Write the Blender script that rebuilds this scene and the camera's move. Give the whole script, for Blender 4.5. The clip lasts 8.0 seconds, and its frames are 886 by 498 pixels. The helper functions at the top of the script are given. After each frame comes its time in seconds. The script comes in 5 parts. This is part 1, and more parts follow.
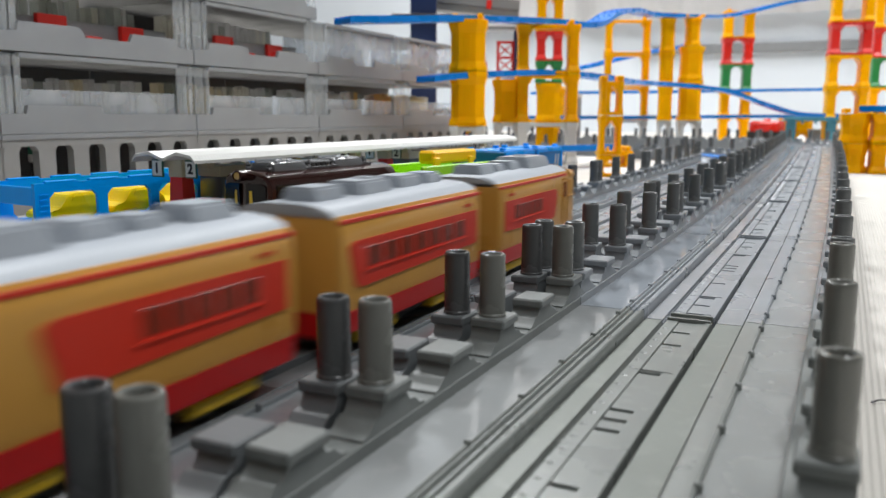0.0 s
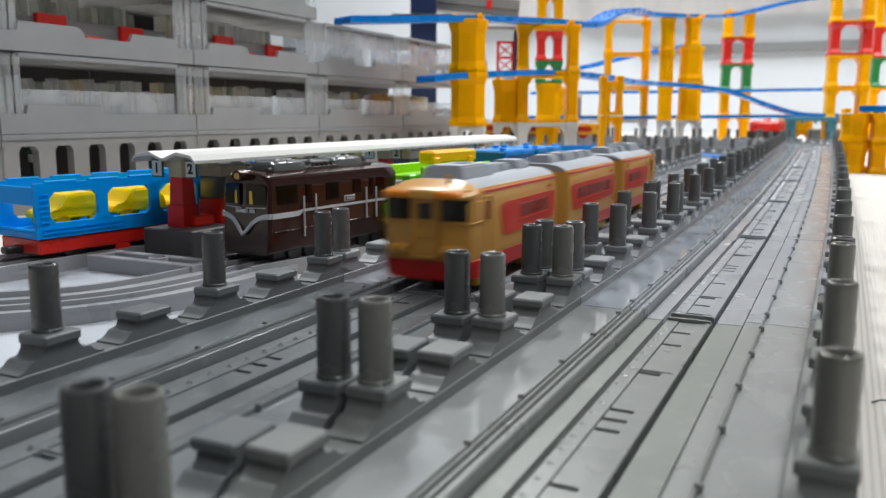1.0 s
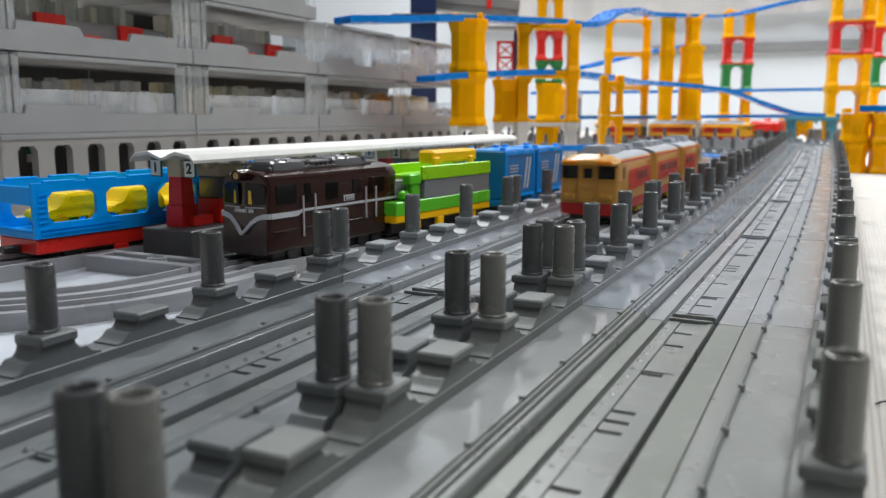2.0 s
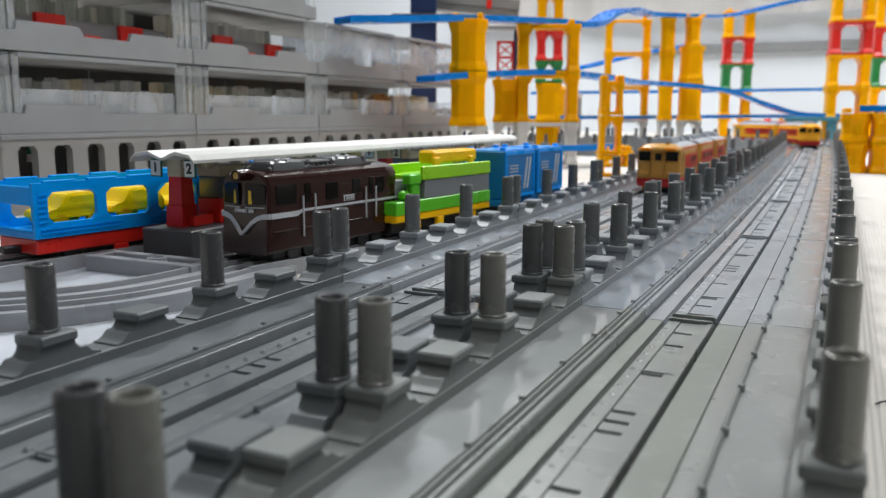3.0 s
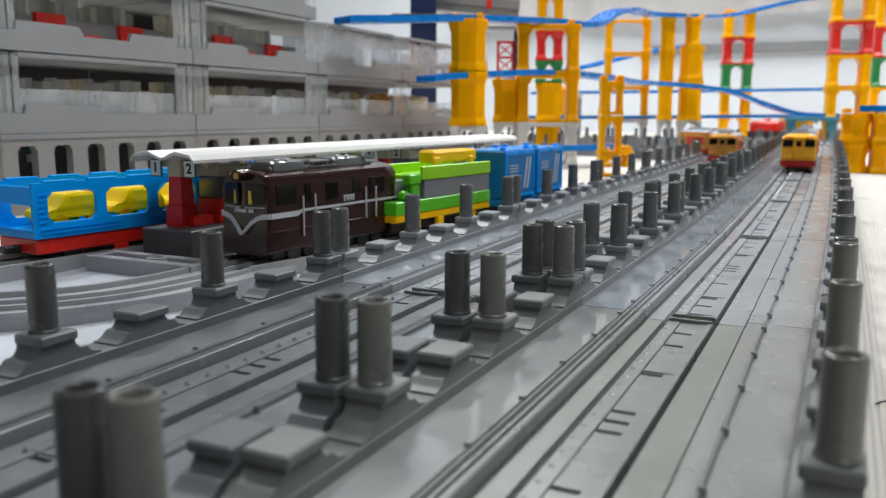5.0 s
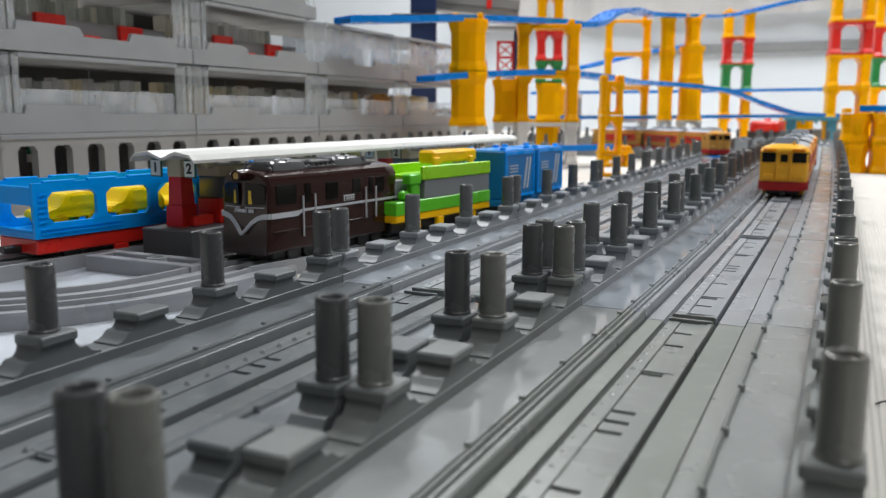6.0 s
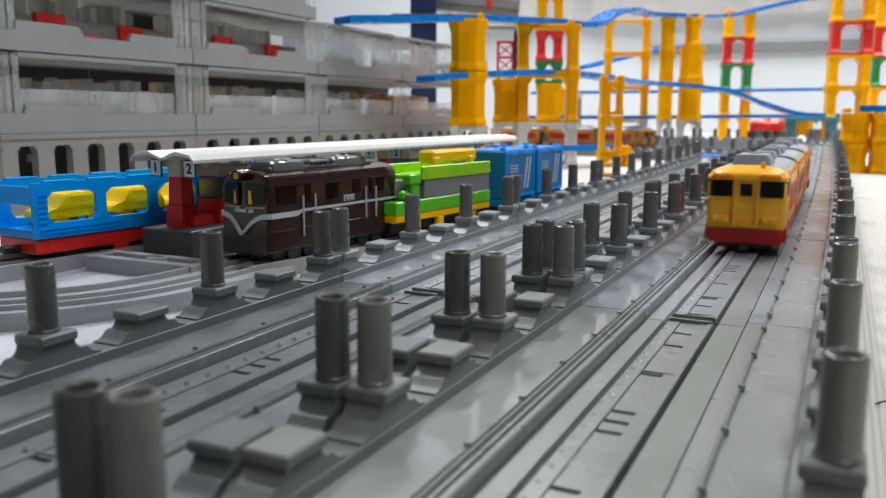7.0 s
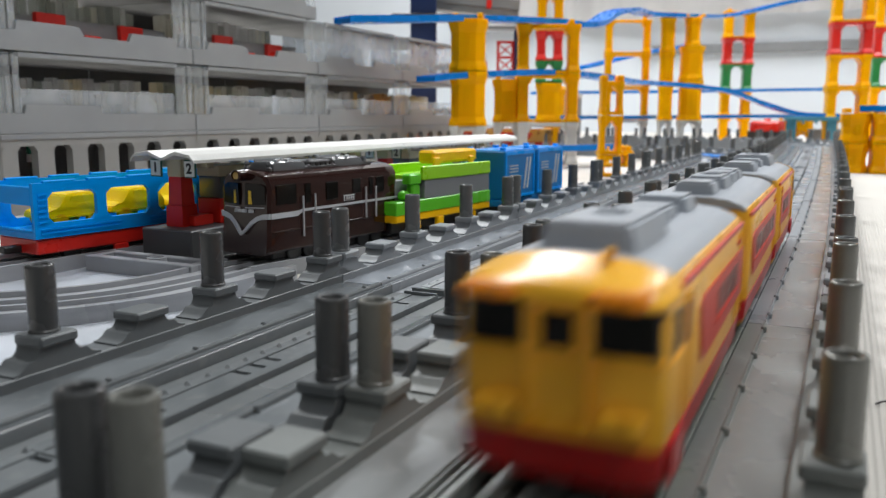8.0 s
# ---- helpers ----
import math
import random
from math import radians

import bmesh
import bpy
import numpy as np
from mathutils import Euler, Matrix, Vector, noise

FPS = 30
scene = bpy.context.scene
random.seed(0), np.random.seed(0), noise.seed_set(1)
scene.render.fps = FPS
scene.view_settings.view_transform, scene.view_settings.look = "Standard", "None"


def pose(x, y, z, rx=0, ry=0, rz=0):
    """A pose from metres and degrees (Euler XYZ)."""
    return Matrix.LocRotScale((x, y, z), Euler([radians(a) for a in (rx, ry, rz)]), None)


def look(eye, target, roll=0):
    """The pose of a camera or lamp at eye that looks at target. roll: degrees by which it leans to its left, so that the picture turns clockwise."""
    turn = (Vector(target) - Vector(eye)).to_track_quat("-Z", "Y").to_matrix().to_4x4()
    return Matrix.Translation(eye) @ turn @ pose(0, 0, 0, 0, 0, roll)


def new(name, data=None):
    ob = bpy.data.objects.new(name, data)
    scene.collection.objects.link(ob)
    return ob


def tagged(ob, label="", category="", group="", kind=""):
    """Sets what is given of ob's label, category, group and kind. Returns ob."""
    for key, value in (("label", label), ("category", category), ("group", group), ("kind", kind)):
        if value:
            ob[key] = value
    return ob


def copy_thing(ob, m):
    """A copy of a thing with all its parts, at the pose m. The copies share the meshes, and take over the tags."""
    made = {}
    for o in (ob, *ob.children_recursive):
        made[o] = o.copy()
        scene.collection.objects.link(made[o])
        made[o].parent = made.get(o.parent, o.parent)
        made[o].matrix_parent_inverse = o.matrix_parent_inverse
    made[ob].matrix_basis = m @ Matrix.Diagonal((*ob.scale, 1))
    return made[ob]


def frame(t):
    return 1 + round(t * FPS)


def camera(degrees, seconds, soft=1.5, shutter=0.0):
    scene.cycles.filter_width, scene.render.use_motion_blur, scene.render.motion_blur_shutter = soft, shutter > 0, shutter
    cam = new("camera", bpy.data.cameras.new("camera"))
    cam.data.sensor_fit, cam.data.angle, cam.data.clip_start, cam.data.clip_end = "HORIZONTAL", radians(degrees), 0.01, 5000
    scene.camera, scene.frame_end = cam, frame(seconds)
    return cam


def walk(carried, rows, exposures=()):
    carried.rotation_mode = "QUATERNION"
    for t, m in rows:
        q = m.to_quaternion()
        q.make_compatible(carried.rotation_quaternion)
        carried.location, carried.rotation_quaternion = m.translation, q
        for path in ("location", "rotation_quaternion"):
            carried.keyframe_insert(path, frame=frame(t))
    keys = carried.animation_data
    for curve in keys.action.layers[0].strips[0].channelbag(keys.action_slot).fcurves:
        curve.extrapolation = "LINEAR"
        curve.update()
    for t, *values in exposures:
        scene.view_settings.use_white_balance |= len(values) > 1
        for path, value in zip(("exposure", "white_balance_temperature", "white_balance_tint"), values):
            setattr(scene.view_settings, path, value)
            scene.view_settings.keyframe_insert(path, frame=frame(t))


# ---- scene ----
# World axes: y runs along the two main tracks away from the viewer, x to the right, the floor is z = 0.
cam = camera(56.55, 8.0, soft=1.35, shutter=1.0)
cam.data.dof.use_dof, cam.data.dof.focus_distance, cam.data.dof.aperture_fstop = True, 0.36, 20
EYE = Vector((0.0, 0.0, 0.0815))
AHEAD = Vector((-0.42877, 0.88901, -0.16045))
AHEAD.normalize()


def eye_pose(back):
    e = EYE - AHEAD * back
    return look(e, e + AHEAD, 0.143)


walk(cam, [(0.0, eye_pose(0.0022)), (0.6, eye_pose(0.0022)), (1.0, eye_pose(0.0020)), (1.25, eye_pose(0.0001)), (1.6, eye_pose(0.0)), (5.0, eye_pose(0.0)), (8.0, eye_pose(0.0))],
     [(0.0, 0.49), (1.6, 0.49), (2.4, 0.41), (8.0, 0.41)])

# ---- light: an indoor play room, white ceiling panels and a bright far wall ----
world = bpy.data.worlds.new("room_sky")
scene.world = world
world.use_nodes = True
world.node_tree.nodes["Background"].inputs[0].default_value = (0.80, 0.88, 1.0, 1)
world.node_tree.nodes["Background"].inputs[1].default_value = 0.25


def area_lamp(name, at, aim, sx, sy, watts, colour=(1, 1, 1)):
    d = bpy.data.lights.new(name, "AREA")
    d.shape, d.size, d.size_y, d.energy, d.color = "RECTANGLE", sx, sy, watts, colour
    ob = new(name, d)
    ob.matrix_world = look(at, aim)
    return ob


# The first lamp is added behind the camera to fill faces turned to it
for lx, ly, watts in ((1.1, -0.5, 17), (-1.3, 1.5, 41), (0.6, 1.5, 27), (-1.3, 3.2, 37), (0.6, 3.2, 26)):
    area_lamp("overhead_light", (lx, ly, 2.36), (lx, ly, 0), 0.30, 1.2, watts, (0.96, 0.985, 1.0))


# ---- materials ----
def nodes_of(m):
    m.use_nodes = True
    nt = m.node_tree
    return nt, nt.nodes, nt.links, nt.nodes["Principled BSDF"]


def plastic(name, colour, rough=0.35, vary=0.07, bump=0.02, grain=900.0, stain=25.0, coat=0.0, spec=0.5, dust_glint=0.0):
    """Moulded plastic: slight blotches of colour, uneven gloss and a fine moulded grain."""
    m = bpy.data.materials.new(name)
    nt, n, l, b = nodes_of(m)
    tc = n.new("ShaderNodeTexCoord")
    big = n.new("ShaderNodeTexNoise")
    big.inputs["Scale"].default_value, big.inputs["Detail"].default_value = stain, 5
    fine = n.new("ShaderNodeTexNoise")
    fine.inputs["Scale"].default_value, fine.inputs["Detail"].default_value = grain, 3
    l.new(tc.outputs["Object"], big.inputs["Vector"])
    l.new(tc.outputs["Object"], fine.inputs["Vector"])
    ramp = n.new("ShaderNodeMapRange")
    ramp.inputs[1].default_value, ramp.inputs[2].default_value = 0.3, 0.7
    ramp.inputs[3].default_value, ramp.inputs[4].default_value = 1 - vary, 1 + vary
    l.new(big.outputs["Fac"], ramp.inputs[0])
    info = n.new("ShaderNodeObjectInfo")
    rnd = n.new("ShaderNodeMapRange")
    rnd.inputs[3].default_value, rnd.inputs[4].default_value = 1 - vary * 0.6, 1 + vary * 0.6
    l.new(info.outputs["Random"], rnd.inputs[0])
    mul = n.new("ShaderNodeMath")
    mul.operation = "MULTIPLY"
    l.new(ramp.outputs[0], mul.inputs[0])
    l.new(rnd.outputs[0], mul.inputs[1])
    vm = n.new("ShaderNodeVectorMath")
    vm.operation = "SCALE"
    vm.inputs[0].default_value = colour
    l.new(mul.outputs[0], vm.inputs["Scale"])
    last = vm.outputs[0]
    if dust_glint:
        speck = n.new("ShaderNodeTexNoise")
        speck.inputs["Scale"].default_value, speck.inputs["Detail"].default_value = 160, 6
        l.new(tc.outputs["Object"], speck.inputs["Vector"])
        cut = n.new("ShaderNodeMapRange")
        cut.inputs[1].default_value, cut.inputs[2].default_value, cut.inputs[4].default_value = 0.56, 0.8, dust_glint
        l.new(speck.outputs["Fac"], cut.inputs[0])
        mix = n.new("ShaderNodeMix")
        mix.data_type = "RGBA"
        mix.inputs["B"].default_value = (0.55, 0.54, 0.52, 1)
        l.new(cut.outputs[0], mix.inputs["Factor"])
        l.new(last, mix.inputs["A"])
        last = mix.outputs["Result"]
    l.new(last, b.inputs["Base Color"])
    rr = n.new("ShaderNodeMapRange")
    rr.inputs[1].default_value, rr.inputs[2].default_value = 0.3, 0.7
    rr.inputs[3].default_value, rr.inputs[4].default_value = max(rough - 0.07, 0.03), rough + 0.09
    l.new(big.outputs["Fac"], rr.inputs[0])
    l.new(rr.outputs[0], b.inputs["Roughness"])
    b.inputs["Specular IOR Level"].default_value = spec
    b.inputs["Coat Weight"].default_value = coat
    b.inputs["Coat Roughness"].default_value = 0.12
    bm_ = n.new("ShaderNodeBump")
    bm_.inputs["Strength"].default_value, bm_.inputs["Distance"].default_value = bump * 5, 0.0004
    l.new(fine.outputs["Fac"], bm_.inputs["Height"])
    l.new(bm_.outputs[0], b.inputs["Normal"])
    return m


def clear_plastic(name, colour=(0.93, 0.95, 0.96), rough=0.08, milk=0.25, through_light=0.0):
    """Thin clear styrene: mostly see-through, a little gloss and a milky tint."""
    m = bpy.data.materials.new(name)
    nt, n, l, b = nodes_of(m)
    out = n["Material Output"]
    see = n.new("ShaderNodeBsdfTransparent")
    see.inputs[0].default_value = (*colour, 1)
    b.inputs["Base Color"].default_value = (*(c * 0.84 for c in colour), 1)
    b.inputs["Roughness"].default_value = rough
    noise_ = n.new("ShaderNodeTexNoise")
    noise_.inputs["Scale"].default_value, noise_.inputs["Detail"].default_value = 30, 4
    tc = n.new("ShaderNodeTexCoord")
    l.new(tc.outputs["Object"], noise_.inputs["Vector"])
    amount = n.new("ShaderNodeMapRange")
    amount.inputs[1].default_value, amount.inputs[2].default_value = 0.3, 0.7
    amount.inputs[3].default_value, amount.inputs[4].default_value = milk - 0.09, milk + 0.09
    l.new(noise_.outputs["Fac"], amount.inputs[0])
    mix = n.new("ShaderNodeMixShader")
    l.new(amount.outputs[0], mix.inputs[0])
    l.new(see.outputs[0], mix.inputs[1])
    solid = b.outputs[0]
    if through_light:
        tl = n.new("ShaderNodeBsdfTranslucent")
        tl.inputs[0].default_value = (*colour, 1)
        both = n.new("ShaderNodeMixShader")
        both.inputs[0].default_value = through_light
        l.new(b.outputs[0], both.inputs[1])
        l.new(tl.outputs[0], both.inputs[2])
        solid = both.outputs[0]
    l.new(solid, mix.inputs[2])
    l.new(mix.outputs[0], out.inputs["Surface"])
    return m


def cloth(name, colour, rib=0.0):
    m = plastic(name, colour, 0.85, 0.05, 0.05, 500, 4, spec=0.15)
    if rib:
        nt, n, l, b = nodes_of(m)
        w = n.new("ShaderNodeTexWave")
        w.inputs["Scale"].default_value, w.inputs["Distortion"].default_value = rib, 0.6
        w.bands_direction = "X"
        tc = n.new("ShaderNodeTexCoord")
        l.new(tc.outputs["Object"], w.inputs["Vector"])
        bp = n.new("ShaderNodeBump")
        bp.inputs["Strength"].default_value, bp.inputs["Distance"].default_value = 0.5, 0.0008
        l.new(w.outputs["Fac"], bp.inputs["Height"])
        l.new(bp.outputs[0], b.inputs["Normal"])
    return m


GREY = plastic("grey_track_plastic", (0.215, 0.232, 0.248), 0.36, 0.07, 0.02, dust_glint=0.08, spec=0.42)
GREY_WARM = plastic("warm_grey_track_plastic", (0.165, 0.177, 0.172), 0.43, 0.07, 0.02, dust_glint=0.08, spec=0.32)
GREY_DEEP = plastic("deep_grey_track_plastic", (0.126, 0.137, 0.143), 0.38, 0.08, 0.02, dust_glint=0.06, spec=0.32)
# On the decks the pale dust specks also paint in glints of the posts
DECK = plastic("grey_deck_plastic", (0.285, 0.312, 0.345), 0.055, 0.06, 0.003, dust_glint=0.15, spec=0.6)
DECK_WARM = plastic("warm_grey_deck_plastic", (0.285, 0.296, 0.298), 0.055, 0.06, 0.003, dust_glint=0.15, spec=0.5)
DECK_DEEP = plastic("deep_grey_deck_plastic", (0.165, 0.180, 0.190), 0.075, 0.07, 0.003, dust_glint=0.10, spec=0.6)
DECK_SATIN = plastic("satin_grey_deck_plastic", (0.262, 0.274, 0.280), 0.24, 0.06, 0.006, dust_glint=0.14, spec=0.25)
DECK_MATT = plastic("matt_warm_deck_plastic", (0.226, 0.237, 0.233), 0.26, 0.05, 0.012, dust_glint=0.12, spec=0.4)
MID = plastic("grey_strip_plastic", (0.250, 0.270, 0.292), 0.30, 0.06, 0.015, dust_glint=0.18, spec=0.45)
MID_WARM = plastic("warm_grey_strip_plastic", (0.183, 0.196, 0.186), 0.30, 0.06, 0.015, dust_glint=0.18, spec=0.45)
MID_DEEP = plastic("deep_grey_strip_plastic", (0.142, 0.155, 0.162), 0.18, 0.07, 0.012, dust_glint=0.14, spec=0.5)
PATH = plastic("pale_wheel_path_plastic", (0.265, 0.280, 0.300), 0.22, 0.06, 0.010, dust_glint=0.16, spec=0.5)
PATH_WARM = plastic("warm_pale_wheel_path_plastic", (0.188, 0.203, 0.184), 0.36, 0.06, 0.015, dust_glint=0.16, spec=0.35)
PATH_DEEP = plastic("deep_grey_wheel_path_plastic", (0.130, 0.140, 0.144), 0.28, 0.06, 0.015, dust_glint=0.10, spec=0.4)
POST = plastic("grey_post_plastic", (0.118, 0.124, 0.126), 0.25, 0.10, 0.03, 1400, 60, dust_glint=0.05, spec=0.5)
POST_WARM = plastic("warm_grey_post_plastic", (0.165, 0.167, 0.152), 0.25, 0.10, 0.03, 1400, 60, dust_glint=0.05, spec=0.5)
POST_DEEP = plastic("deep_grey_post_plastic", (0.070, 0.072, 0.074), 0.25, 0.10, 0.03, 1400, 60, dust_glint=0.04, spec=0.5)
PLAIN_SET = dict(grey=GREY, deck=DECK, far_deck=DECK_SATIN, mid=MID, path=PATH, post=POST)
WARM_SET = dict(grey=GREY_WARM, deck=DECK_WARM, far_deck=DECK_MATT, mid=MID_WARM, path=PATH_WARM, post=POST_WARM)
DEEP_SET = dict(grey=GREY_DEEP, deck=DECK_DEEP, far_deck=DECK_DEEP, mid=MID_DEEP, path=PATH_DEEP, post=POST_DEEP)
YELLOW = plastic("yellow_pier_plastic", (1.0, 0.44, 0.0), 0.34, 0.05, 0.02, spec=0.08)
wax = YELLOW.node_tree.nodes["Principled BSDF"]
wax.inputs["Subsurface Weight"].default_value, wax.inputs["Subsurface Scale"].default_value = 0.30, 0.008
wax.inputs["Subsurface Radius"].default_value = (1.0, 0.55, 0.02)
WHITE = plastic("white_plastic", (0.68, 0.68, 0.655), 0.35, 0.03, 0.02)
RED = plastic("red_plastic", (0.70, 0.020, 0.012), 0.30, 0.06)
GREEN = plastic("green_plastic", (0.018, 0.22, 0.05), 0.33, 0.06)
BLUE_RAIL = plastic("blue_rail_plastic", (0.001, 0.190, 0.62), 0.26, 0.06, spec=0.35)


# ---- building helpers ----
def part(name, bm, material, parent=None, label="", smooth=True):
    """Link a bmesh as one mesh object, under a thing or a part when one is given."""
    me = bpy.data.meshes.new(name)
    bmesh.ops.recalc_face_normals(bm, faces=bm.faces)
    bm.to_mesh(me)
    bm.free()
    me.materials.append(material)
    if smooth:
        me.shade_smooth()
        me.set_sharp_from_angle(angle=radians(32))
    ob = new(name, me)
    if parent is not None:
        ob.parent = parent
    if label:
        ob["label"] = label
    return ob


def again(ob, name, parent, m):
    """Another object on the same mesh."""
    o = new(name, ob.data)
    o.parent = parent
    o.matrix_basis = m
    return o


def thing(name, label, category, m=None, group="", kind=""):
    ob = new(name)
    ob.empty_display_size = 0.01
    tagged(ob, label, category, group, kind)
    if m is not None:
        ob.matrix_basis = m
    return ob


def add_box(bm, x0, x1, y0, y1, z0, z1, bevel=0.0, m=None):
    v = [bm.verts.new((x, y, z)) for x in (x0, x1) for y in (y0, y1) for z in (z0, z1)]
    if m is not None:
        for a in v:
            a.co = m @ a.co
    f = [bm.faces.new([v[i] for i in q]) for q in ((0, 1, 3, 2), (4, 6, 7, 5), (0, 4, 5, 1), (2, 3, 7, 6), (0, 2, 6, 4), (1, 5, 7, 3))]
    if bevel:
        e = list({e for a in f for e in a.edges})
        bmesh.ops.bevel(bm, geom=e, offset=bevel, segments=1, affect="EDGES", clamp_overlap=True)
    return bm


def box(x0, x1, y0, y1, z0, z1, bevel=0.0):
    return add_box(bmesh.new(), x0, x1, y0, y1, z0, z1, bevel)


def add_lathe(bm, rings, n=20, at=(0, 0, 0), axis="z"):
    """Turn rings of (radius, height) about an axis."""
    rows = []
    for r, h in rings:
        row = []
        for i in range(n):
            a = 2 * math.pi * i / n
            c, s = r * math.cos(a), r * math.sin(a)
            p = (c, s, h) if axis == "z" else ((h, c, s) if axis == "x" else (c, h, s))
            row.append(bm.verts.new((p[0] + at[0], p[1] + at[1], p[2] + at[2])))
        rows.append(row)
    for a, b in zip(rows, rows[1:]):
        for i in range(n):
            bm.faces.new((a[i], a[(i + 1) % n], b[(i + 1) % n], b[i]))
    bm.faces.new(rows[0])
    bm.faces.new(rows[-1])
    return bm


def add_sweep(bm, profile, stations, closed=True):
    """Loft a closed profile of (across, up) through stations, each a function (u, z) -> place."""
    rows = [[bm.verts.new(f(u, z)) for u, z in profile] for f in stations]
    n = len(profile)
    for a, b in zip(rows, rows[1:]):
        for i in range(n if closed else n - 1):
            bm.faces.new((a[i], a[(i + 1) % n], b[(i + 1) % n], b[i]))
    if closed:
        bm.faces.new(rows[0])
        bm.faces.new(rows[-1])
    return bm


def add_prism(bm, outline, u0, u1, where):
    """Extrude an outline of (along, up) from u0 to u1; where(u, s, z) -> place."""
    a = [bm.verts.new(where(u0, s, z)) for s, z in outline]
    b = [bm.verts.new(where(u1, s, z)) for s, z in outline]
    n = len(outline)
    for i in range(n):
        bm.faces.new((a[i], a[(i + 1) % n], b[(i + 1) % n], b[i]))
    bm.faces.new(a)
    bm.faces.new(b)
    return bm


# ---- the way of the two main tracks, in straight and curved runs ----
class Way:
    def __init__(self, x, y, turn, s, runs, slope=0.0):
        self.runs, self.slope = [], slope
        for length, curve, kink in runs:
            turn += kink
            self.runs.append((s, x, y, turn, curve))
            x, y, turn = self.step(x, y, turn, curve, length)
            s += length
        self.end = s

    @staticmethod
    def step(x, y, a, c, d):
        if abs(c) < 1e-9:
            return x - math.sin(a) * d, y + math.cos(a) * d, a
        b = a + c * d
        return x + (math.cos(b) - math.cos(a)) / c, y + (math.sin(b) - math.sin(a)) / c, b

    def at(self, s):
        run = self.runs[0]
        for r in self.runs:
            if r[0] <= s + 1e-9:
                run = r
        s0, x, y, a, c = run
        return self.step(x, y, a, c, s - s0)

    def lift(self, s):
        """The far end of the line climbs a little off the floor."""
        return self.slope * min(max(0.0, s - 0.6), 1.2)

    def place(self, u, s, z):
        x, y, a = self.at(s)
        return Vector((x + math.cos(a) * u, y + math.sin(a) * u, z + self.lift(s)))

    def stand(self, s, z=0.0):
        x, y, a = self.at(s)
        return pose(x, y, z + self.lift(s), 0, 0, math.degrees(a))


UNIT = 0.216                      # one full track length
RIGHT = Way(-0.0427, -0.141, 0.0, -0.141,
            [(0.648, 0, 0), (0.216, 0, 0.006), (0.216, 0, 0.004), (0.216, 0, 0.003), (0.216, 0, 0.004), (0.429, 0, 0.003), (0.25 * 1.54, 1 / 0.25, 0), (1.2, 0, 0)], 0.008)
LEFT = Way(-0.1425 + 0.0109 * 0.1428, -0.1428, 0.0109, -0.1428, [(0.216 * 6, 0, 0), (0.162, 0, 0), (0.40 * 1.56, 1 / 0.40, 0), (0.9, 0, 0)])
DECK_Z = 0.012
PITCH, FIRST = 0.0673, 0.00705


def post_mesh():
    bm = bmesh.new()
    rings = [(0.0041, 0), (0.0041, 0.0006), (0.00385, 0.0009), (0.00375, 0.0172), (0.00368, 0.0178), (0.00350, 0.0182), (0.00320, 0.01838), (0.00285, 0.01832), (0.00255, 0.0180), (0.0024, 0.0174), (0.0023, 0.0150)]
    return add_lathe(bm, rings, 24)


BLOCK_OUT = [(-0.0140, 0.0120), (-0.0140, 0.0157), (-0.0124, 0.0159), (-0.0110, 0.0165), (-0.0097, 0.0177), (-0.0089, 0.0181), (-0.0072, 0.0182), (-0.0063, 0.0188), (-0.0056, 0.0200), (-0.0054, 0.0213),
             (0.0054, 0.0213), (0.0056, 0.0200), (0.0063, 0.0188), (0.0072, 0.0182), (0.0089, 0.0181), (0.0097, 0.0177), (0.0110, 0.0165), (0.0124, 0.0159), (0.0140, 0.0157), (0.0140, 0.0120)]


def pattern(bm, material, smooth=True):
    """A mesh that many parts share."""
    ob = part("pattern", bm, material, smooth=smooth)
    me = ob.data
    bpy.data.objects.remove(ob)
    return me


def stud_mesh(tall):
    return add_lathe(bmesh.new(), [(0.0012, -0.0010), (0.0011, 0.0), (0.0002, tall)], 4)


for plastics in (PLAIN_SET, WARM_SET, DEEP_SET):
    plastics["post_mesh"] = pattern(post_mesh(), plastics["post"])
    plastics["cap_mesh"] = pattern(box(-0.0060, 0.0045, -0.0060, 0.0060, 0.0212, 0.0240, 0.0005), plastics["grey"], False)
    plastics["low_mesh"] = pattern(box(-0.0060, 0.0042, -0.0066, 0.0066, 0.0206, 0.0232, 0.0005), plastics["grey"], False)
    plastics["stud_mesh"] = pattern(stud_mesh(0.0010 if plastics is DEEP_SET else 0.0004), plastics["mid"], False)
    plastics["block_mesh"] = pattern(add_prism(bmesh.new(), BLOCK_OUT, -0.0049, 0.0042, lambda u, s, z: (u, s, z)), plastics["grey"])


